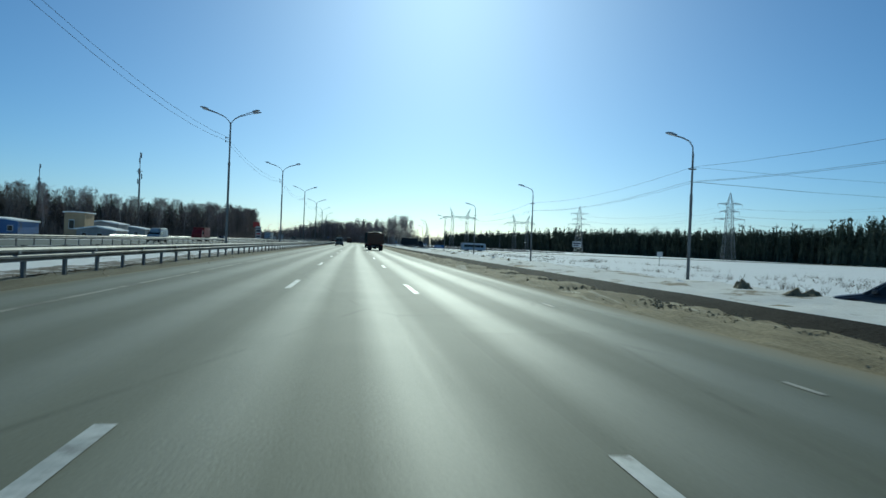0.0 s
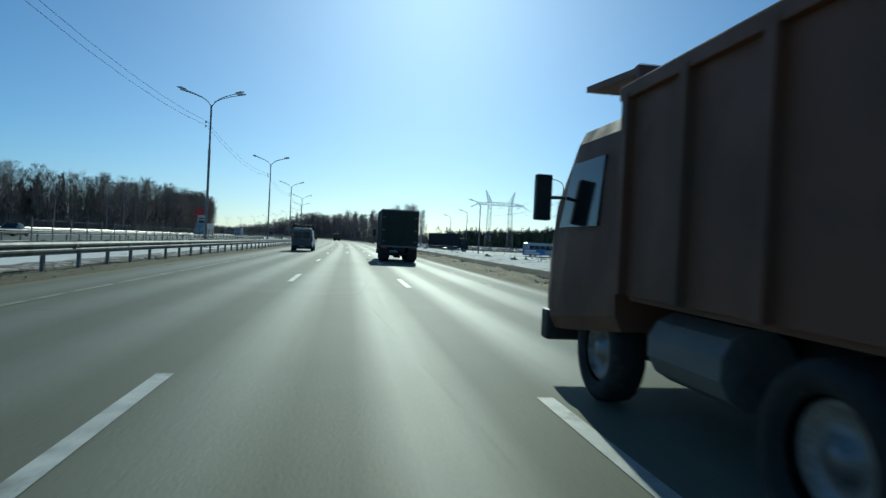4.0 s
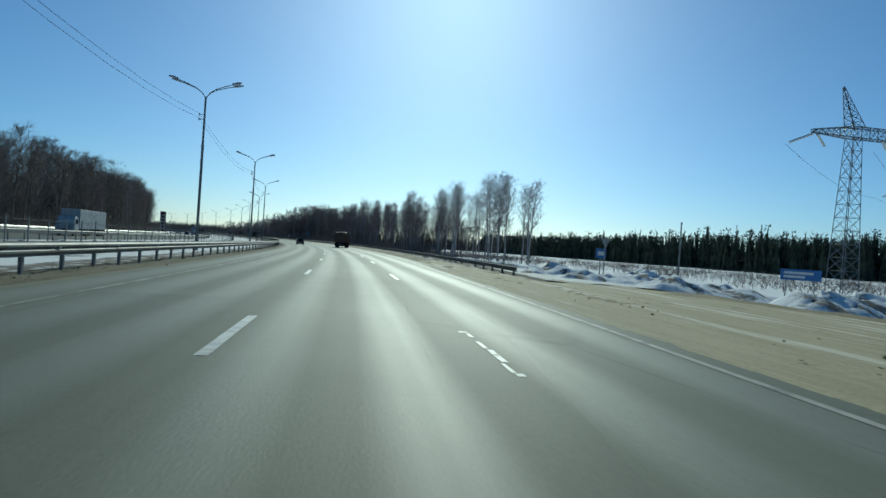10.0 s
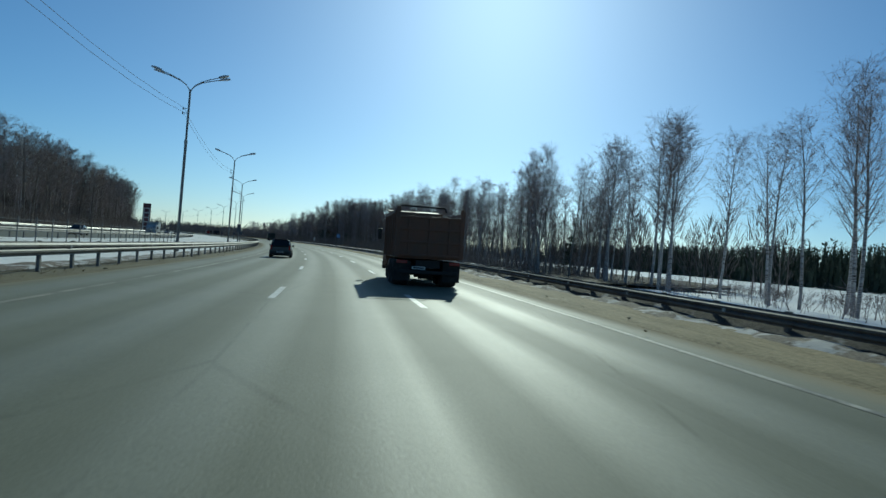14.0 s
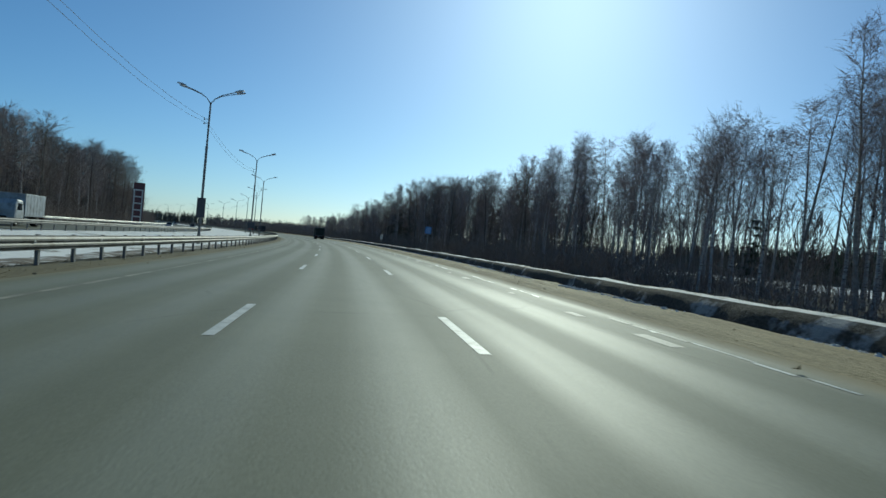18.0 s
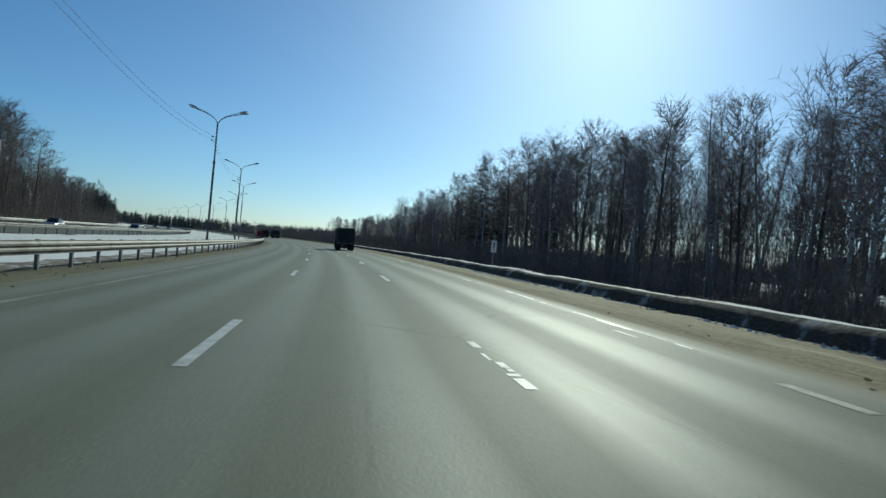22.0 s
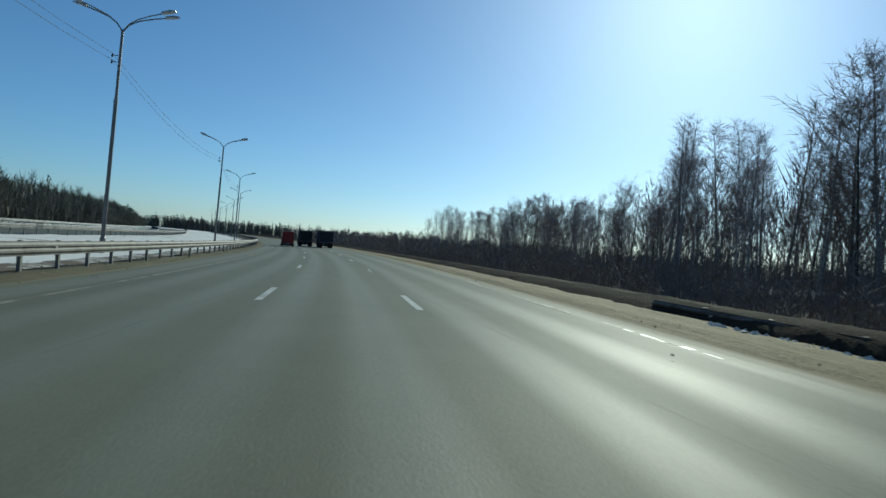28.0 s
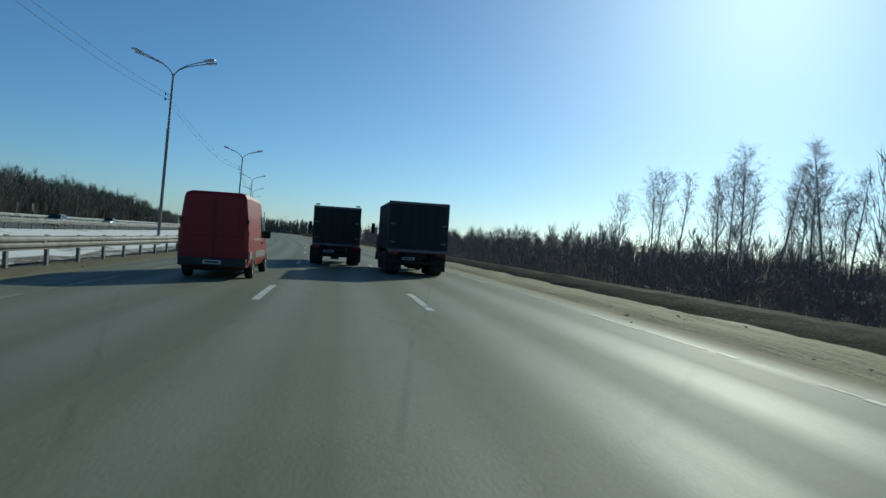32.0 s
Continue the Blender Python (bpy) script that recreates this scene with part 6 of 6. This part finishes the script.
# ---------------------------------------------------------------- fence in the median
fence = thing("fence", "thin grey steel fence on posts in the snow", "fence", None)
post_mesh = Shape().box(-0.035, 0.035, -0.035, 0.035, -0.3, 1.95).mesh("post", POLE)
for s in np.arange(150, 468, 2.9):
    p = part("post", post_mesh, None, fence)
    p.matrix_world = stand(s, -19.8, -0.1, tilt=False)
for z in (0.25, 1.0, 1.75):
    part("rail", Shape().line([place(s, -19.8, z - 0.1) for s in np.arange(150, 468, 5.8)], 0.018, 4), POLE, fence)


# ---------------------------------------------------------------- signs
BLUE_SIGN = surface("blue_sign_face", (0.03, 0.10, 0.30), (0.05, 0.15, 0.38), 2, 20, 0.45, bump=0.0, dirt=(0.12, 0.13, 0.15), spots=0.6)
PALE_BLUE = surface("pale_blue_sign_face", (0.16, 0.26, 0.45), (0.22, 0.33, 0.52), 2, 20, 0.45, bump=0.0, dirt=(0.12, 0.13, 0.15), spots=0.6)
WHITE_SIGN = surface("white_sign_face", (0.45, 0.46, 0.46), (0.62, 0.62, 0.6), 2, 20, 0.5, bump=0.0, dirt=(0.3, 0.28, 0.25), spots=0.6)
RED_SIGN = surface("red_sign_face", (0.28, 0.02, 0.02), (0.42, 0.04, 0.035), 1, 20, 0.45, bump=0.0, dirt=(0.2, 0.05, 0.05), spots=0.6)
OLD_RED = surface("faded_dark_red", (0.07, 0.03, 0.035), (0.12, 0.05, 0.055), 1, 20, 0.5, bump=0.0)
DARK_SIGN = surface("dark_sign_face", (0.03, 0.035, 0.045), (0.06, 0.065, 0.08), 2, 20, 0.5, bump=0.0)


def board(m, w, z0, z1, face, label, posts=(-0.35, 0.35), bars=(), ink=None, category="sign"):
    """A flat sign on posts; bars stand for writing too small to read."""
    sign = thing("road_sign", label, category, m)
    for k in posts:
        part("post", Shape().tube((k * w, 0.06, -0.4), (k * w, 0.06, z1 - 0.1), 0.05, 0.05, 8), ZINC, sign)
    p = part("panel", Shape().box(-w / 2, w / 2, -0.02, 0.02, z0, z1), face, sign, bevel=0.006)
    for x0, x1, a, b in bars:
        part("marking", Shape().box(x0 * w, x1 * w, -0.026, -0.021, z0 + (z1 - z0) * a, z0 + (z1 - z0) * b), ink or WHITE_SIGN, p)
    return sign


board(stand(189, 24.7, GROUND, -8), 3.0, 1.2, 2.05, BLUE_SIGN, "blue road sign board on two posts in the snow", bars=[(-0.42, 0.42, 0.1, 0.14), (-0.42, 0.1, 0.55, 0.8), (-0.42, 0.3, 0.22, 0.42)])
board(stand(290, 105, GROUND, -10), 4.3, 3.6, 6.2, WHITE_SIGN, "pale billboard on a post beside the forest", posts=(0.0,), bars=[(-0.4, 0.4, 0.55, 0.8), (-0.4, 0.2, 0.2, 0.4)], ink=DARK_SIGN)
board(stand(120, 60, GROUND), 1.2, 1.6, 2.6, WHITE_SIGN, "small pale sign in the snow field", posts=(0.0,))
board(stand(608, 15, -0.4), 0.5, 1.75, 2.85, WHITE_SIGN, "narrow white road sign on a post", posts=(0.0,), bars=[(-0.12, 0.12, 0.35, 0.85), (-0.12, 0.12, 0.15, 0.25)], ink=DARK_SIGN)
board(stand(312.5, 21, -0.6), 0.9, 1.9, 2.7, BLUE_SIGN, "blue road sign on a post at the junction", posts=(0.0,), bars=[(-0.3, 0.3, 0.3, 0.7)])
board(stand(305, 33.5, GROUND, -12), 3.0, 1.5, 2.3, BLUE_SIGN, "blue direction board on two posts behind the snow heaps", bars=[(-0.42, 0.3, 0.55, 0.78), (-0.42, 0.1, 0.2, 0.42)])
board(stand(548.8, 13.6, 0.0), 0.9, 2.65, 3.65, BLUE_SIGN, "small blue road sign with three pale bars before the trees", posts=(0.0,), bars=[(-0.3, -0.18, 0.15, 0.75), (-0.06, 0.06, 0.15, 0.75), (0.18, 0.3, 0.15, 0.75), (-0.3, 0.3, 0.76, 0.86)], ink=PALE_BLUE)
yield_sign = thing("road_sign", "grey back of a triangular give-way sign", "sign", stand(310.6, 20.5, -0.5, 10))
part("post", Shape().tube((0, 0.05, -0.4), (0, 0.05, 3.3), 0.04, 0.04, 8), ZINC, yield_sign)
part("panel", Shape().prism([(-0.45, 3.4), (0.45, 3.4), (0.0, 2.62)], -0.015, 0.015), ZINC, yield_sign, bevel=0.004)

# panels on some lamp posts
for s, o, w, z0, z1 in ((524.8, -13.3, 0.8, 2.6, 4.5), (575.5, -12.8, 1.15, 2.0, 3.0), (625.7, -12.9, 1.0, 1.9, 2.7), (678.7, -13.9, 0.8, 1.9, 2.6)):
    p = thing("sign_panel", "dark panel fixed to a lamp post", "sign", stand(s, o, -0.1, tilt=False), "panels on lamp posts")
    part("panel", Shape().box(-w / 2, w / 2, -0.22, -0.17, z0, z1), DARK_SIGN, p, bevel=0.01)
    for z in (z0 + 0.15, z1 - 0.2):
        part("clamp", Shape().box(-0.16, 0.16, -0.18, 0.16, z, z + 0.06), ZINC, p)

# roadside price totems
m = stand(342, -47, 0, 6)
totem = thing("price_totem", "white price totem with dark number fields", "totem sign", m)
part("column", Shape().box(-1.35, 1.35, -0.25, 0.25, -0.8, 7.2), WHITE_SIGN, totem, bevel=0.06)
for k, (z0, z1) in enumerate(((4.3, 5.4), (2.9, 3.7), (1.6, 2.4))):
    part("price_field", Shape().box(-1.0, 1.0, -0.28, -0.255, z0, z1), DARK_SIGN if k != 1 else RED_SIGN, totem)
part("stripe", Shape().box(-1.1, 0.9, -0.28, -0.255, 5.9, 6.3), DARK_SIGN, totem)
back_sign = thing("advertising_sign", "red sign on a tall post by the wood", "sign", stand(345, -48.5, 0, 6))
part("post", Shape().tube((0, 0, -0.8), (0, 0, 7), 0.15, 0.15, 8), POLE, back_sign)
part("panel", Shape().box(-1.4, 1.9, -0.15, 0.15, 6.6, 9.4), RED_SIGN, back_sign, bevel=0.04)
totem = thing("price_totem", "tall dark red price totem with five number fields", "totem sign", stand(650, -44.9, 0, 12))
part("column", Shape().box(-1.6, 1.2, -0.5, 0.5, -0.8, 11.4), OLD_RED, totem, bevel=0.08)
part("panel", Shape().box(-1.5, 0.85, -0.56, -0.5, 0.2, 9.6), WHITE_SIGN, totem, bevel=0.02)
for k in range(5):
    part("price_field", Shape().box(-1.15, 0.5, -0.6, -0.565, 0.6 + k * 1.8, 2.0 + k * 1.8), OLD_RED, totem)

# ---------------------------------------------------------------- sheds beyond the opposite carriageway
BLUE_WALL = surface("blue_sheet_wall", (0.04, 0.09, 0.22), (0.07, 0.13, 0.28), 0.6, 12, 0.5, bump=0.1, dirt=(0.1, 0.1, 0.1))
BEIGE_WALL = surface("beige_wall", (0.30, 0.22, 0.12), (0.40, 0.31, 0.19), 0.5, 12, 0.8, bump=0.1)
GREY_WALL = surface("grey_wall", (0.2, 0.2, 0.19), (0.3, 0.3, 0.28), 0.5, 12, 0.8, bump=0.1)


def shed(s, o, w, l, h, wall, label, turn=0, ridge=0.6):
    b = thing("shed", label, "building", stand(s, o, GROUND, turn))
    part("wall", Shape().prism([(-w / 2, -0.1), (w / 2, -0.1), (w / 2, h), (0, h + ridge), (-w / 2, h)], 0, l), wall, b)
    part("snowy_roof", Shape().add([(-w / 2 - 0.3, -0.3, h - 0.05), (0, -0.3, h + ridge + 0.05), (w / 2 + 0.3, -0.3, h - 0.05), (-w / 2 - 0.3, l + 0.3, h - 0.05), (0, l + 0.3, h + ridge + 0.05), (w / 2 + 0.3, l + 0.3, h - 0.05),
                                    (-w / 2 - 0.3, -0.3, h + 0.2), (0, -0.3, h + ridge + 0.3), (w / 2 + 0.3, -0.3, h + 0.2), (-w / 2 - 0.3, l + 0.3, h + 0.2), (0, l + 0.3, h + ridge + 0.3), (w / 2 + 0.3, l + 0.3, h + 0.2)],
                                   [(0, 1, 4, 3), (1, 2, 5, 4), (9, 10, 7, 6), (10, 11, 8, 7), (0, 6, 7, 1), (1, 7, 8, 2), (3, 4, 10, 9), (4, 5, 11, 10), (0, 3, 9, 6), (2, 8, 11, 5)]), SNOW, b, "roof under snow")
    for k in range(max(1, int(w / 3))):
        x = -w / 2 + 1.5 + k * 3
        wn = part("window", Shape().box(x - 0.6, x + 0.6, -0.03, 0.02, h * 0.4, h * 0.75), WHITE_SIGN, b)
        part("pane", Shape().box(x - 0.5, x + 0.5, -0.045, -0.035, h * 0.43, h * 0.72), GLASS, wn)
    return b


shed(146, -77, 12, 9, 3.6, BLUE_WALL, "low blue shed with a snow-covered roof")
shed(149, -61, 4.2, 5, 6.0, BEIGE_WALL, "small beige block with a flat roof", ridge=0.05)
shed(141, -53.5, 7.5, 7, 2.4, GREY_WALL, "low grey shed with a snow-covered roof")
shed(166, -62, 8, 7, 4.0, GREY_WALL, "grey building with a snowy roof before the trees")
shed(196, -66, 10, 8, 3.2, GREY_WALL, "long grey shed at the wood's edge")


# ---------------------------------------------------------------- heaps of snow and rubble
def heap(s, o, z, rx, ry, h, mat, label, seed, group):
    rows = []
    for i in range(15):
        r = i / 14
        row = []
        for k in range(41):
            a = k * math.tau / 40
            n = 1 + 0.3 * noise.noise((math.cos(a) * 1.5 + seed, math.sin(a) * 1.5, seed * 1.7))
            lump = 0.22 * noise.noise((math.cos(a) * r * 3 + seed, math.sin(a) * r * 3, 4.2)) + 0.13 * noise.noise((math.cos(a) * r * 7 + seed, math.sin(a) * r * 7, 1.2)) + 0.08 * noise.noise((math.cos(a) * r * 15 + seed, math.sin(a) * r * 15, 2.2))
            row.append((math.cos(a) * rx * r * n, math.sin(a) * ry * r * n, h * ((1 - r ** 2.6) ** 1.3 + lump * (1 - r) * 3.2) - 0.15 * r))
        rows.append(row)
    ob = part("snow_mound", Shape().sheet(rows[::-1]), mat, None, smooth=True)
    ob.matrix_world = stand(s, o, z, seed * 37 % 90, tilt=False)
    return tagged(ob, label, "snow heap", group)


for k, (s, o, rx, ry, h) in enumerate([(290, 22.5, 4.5, 3.0, 1.0), (295, 17.5, 4.0, 2.6, 0.8), (299, 14.5, 3.4, 3.2, 0.75), (303, 20.5, 4.2, 3.4, 1.15), (308, 16, 3.6, 3.0, 0.9), (293, 27, 4.5, 3.2, 0.9), (312, 24, 3.5, 3.0, 1.0), (304, 12.8, 3.0, 3.0, 0.55), (318, 14.5, 3.0, 4.0, 0.7), (286, 26, 3.5, 2.4, 0.7), (297, 22, 5.5, 4.0, 0.75), (301, 17, 5.0, 3.4, 0.6), (307, 20, 5.5, 3.6, 0.7), (289, 30, 5.0, 3.4, 0.7), (284, 30, 4.0, 3.0, 0.55)]):
    heap(s, o, -0.25 if o < 18 else -0.55, rx, ry, h * 0.8, OLD_HEAP, "heap of ploughed old snow beside the junction", k + 1, "snow heaps at the junction")
for k, (s, o, r, h) in enumerate([(21.8, 14.4, 0.9, 0.5), (18.0, 13.9, 1.1, 0.45), (74, 13.5, 0.8, 0.3), (190, 20.8, 1.0, 0.3), (186, 22.8, 0.9, 0.35), (140, 14, 0.7, 0.25), (226, 16, 1.4, 0.35)]):
    heap(s, o, -0.05 if o < 15 else -0.45, r, r * 0.7, h, DIRT, "small lump of dirty ploughed snow", k + 21, "dirty snow lumps")

rng = random.Random(44)
for k in range(34):
    s, r = 8 + k * 6.3 + rng.uniform(-2, 2), rng.uniform(0.35, 1.0)
    heap(s, rng.uniform(12.4, 15.2), 0.05, r * 1.5, r, rng.uniform(0.15, 0.38), SNOW if k % 2 else DIRT, "low lump of ploughed snow along the ditch", k + 50, "snow lumps along the ditch")

# ridges of frozen clods thrown up by the plough between the road and the ditch
rng, clods = random.Random(61), Shape()
for k in range(7000):
    s = rng.uniform(-20, 226)
    o = rng.choice([rng.gauss(8.55, 0.22), rng.gauss(7.9, 0.3), rng.gauss(8.8, 0.15)])
    r = rng.choice([0.02, 0.03, 0.035, 0.045, 0.06, 0.08]) * (1 if noise.noise((s * 0.12, 3, 1)) > -0.1 else 0.6)
    p = place(s, o, 0.085)
    a = [p + Vector((math.cos(q * 1.26 + k), math.sin(q * 1.26 + k), 0)) * r * rng.uniform(0.7, 1.3) + Vector((0, 0, rng.uniform(-0.6, 0.1) * r)) for q in range(5)] + [p + Vector((rng.uniform(-0.3, 0.3) * r, rng.uniform(-0.3, 0.3) * r, rng.uniform(0.3, 0.8) * r))]
    clods.add(a, [(q, (q + 1) % 5, 5) for q in range(5)])
tagged(part("frozen_clods", clods, DIRT), "frozen brown clods along the edge of the ditch", "clods", kind="stuff")
rng, crumbs = random.Random(62), Shape()
for k in range(7500):
    s = rng.uniform(440, 700)
    if noise.noise((s * 0.16, 8, 1)) < rng.uniform(-0.5, 0.3):
        continue
    o, r = 8.5 - abs(rng.gauss(0, 0.13)) + 0.1 * noise.noise((s * 0.4, 1, 9)), rng.choice([0.02, 0.03, 0.045, 0.06, 0.09])
    p = place(s, o, 0.1)
    a = [p + Vector((math.cos(q * 1.26 + k), math.sin(q * 1.26 + k), 0)) * r * rng.uniform(0.7, 1.3) + Vector((0, 0, rng.uniform(-0.8, 0.1) * r)) for q in range(5)] + [p + Vector((rng.uniform(-0.3, 0.3) * r, rng.uniform(-0.3, 0.3) * r, rng.uniform(0.3, 0.8) * r))]
    crumbs.add(a, [(q, (q + 1) % 5, 5) for q in range(5)])
tagged(part("snow_crumbs", crumbs, SHELF), "crumbs of old snow at the foot of the ploughed bank", "snow", kind="stuff")

# grit, clods and slush along both verges
rng, grit = random.Random(21), Shape()
for k in range(4200):
    s = rng.uniform(0, 900)
    o = rng.choice([rng.gauss(7.6, 0.7), rng.gauss(8.2, 0.6), -rng.gauss(7.7, 0.5)])
    r = rng.choice([0.02, 0.025, 0.03, 0.035, 0.04, 0.06])
    p = place(s, o, 0.07)
    a = [p + Vector((rng.uniform(-1, 1), rng.uniform(-1, 1), rng.uniform(-0.3, 0.9))) * r for q in range(5)]
    grit.add(a, [(0, 1, 2), (0, 2, 3), (0, 3, 1), (4, 2, 1), (4, 3, 2), (4, 1, 3)])
tagged(part("grit", grit, DIRT), "scattered clods and grit on the verges", "grit", kind="stuff")
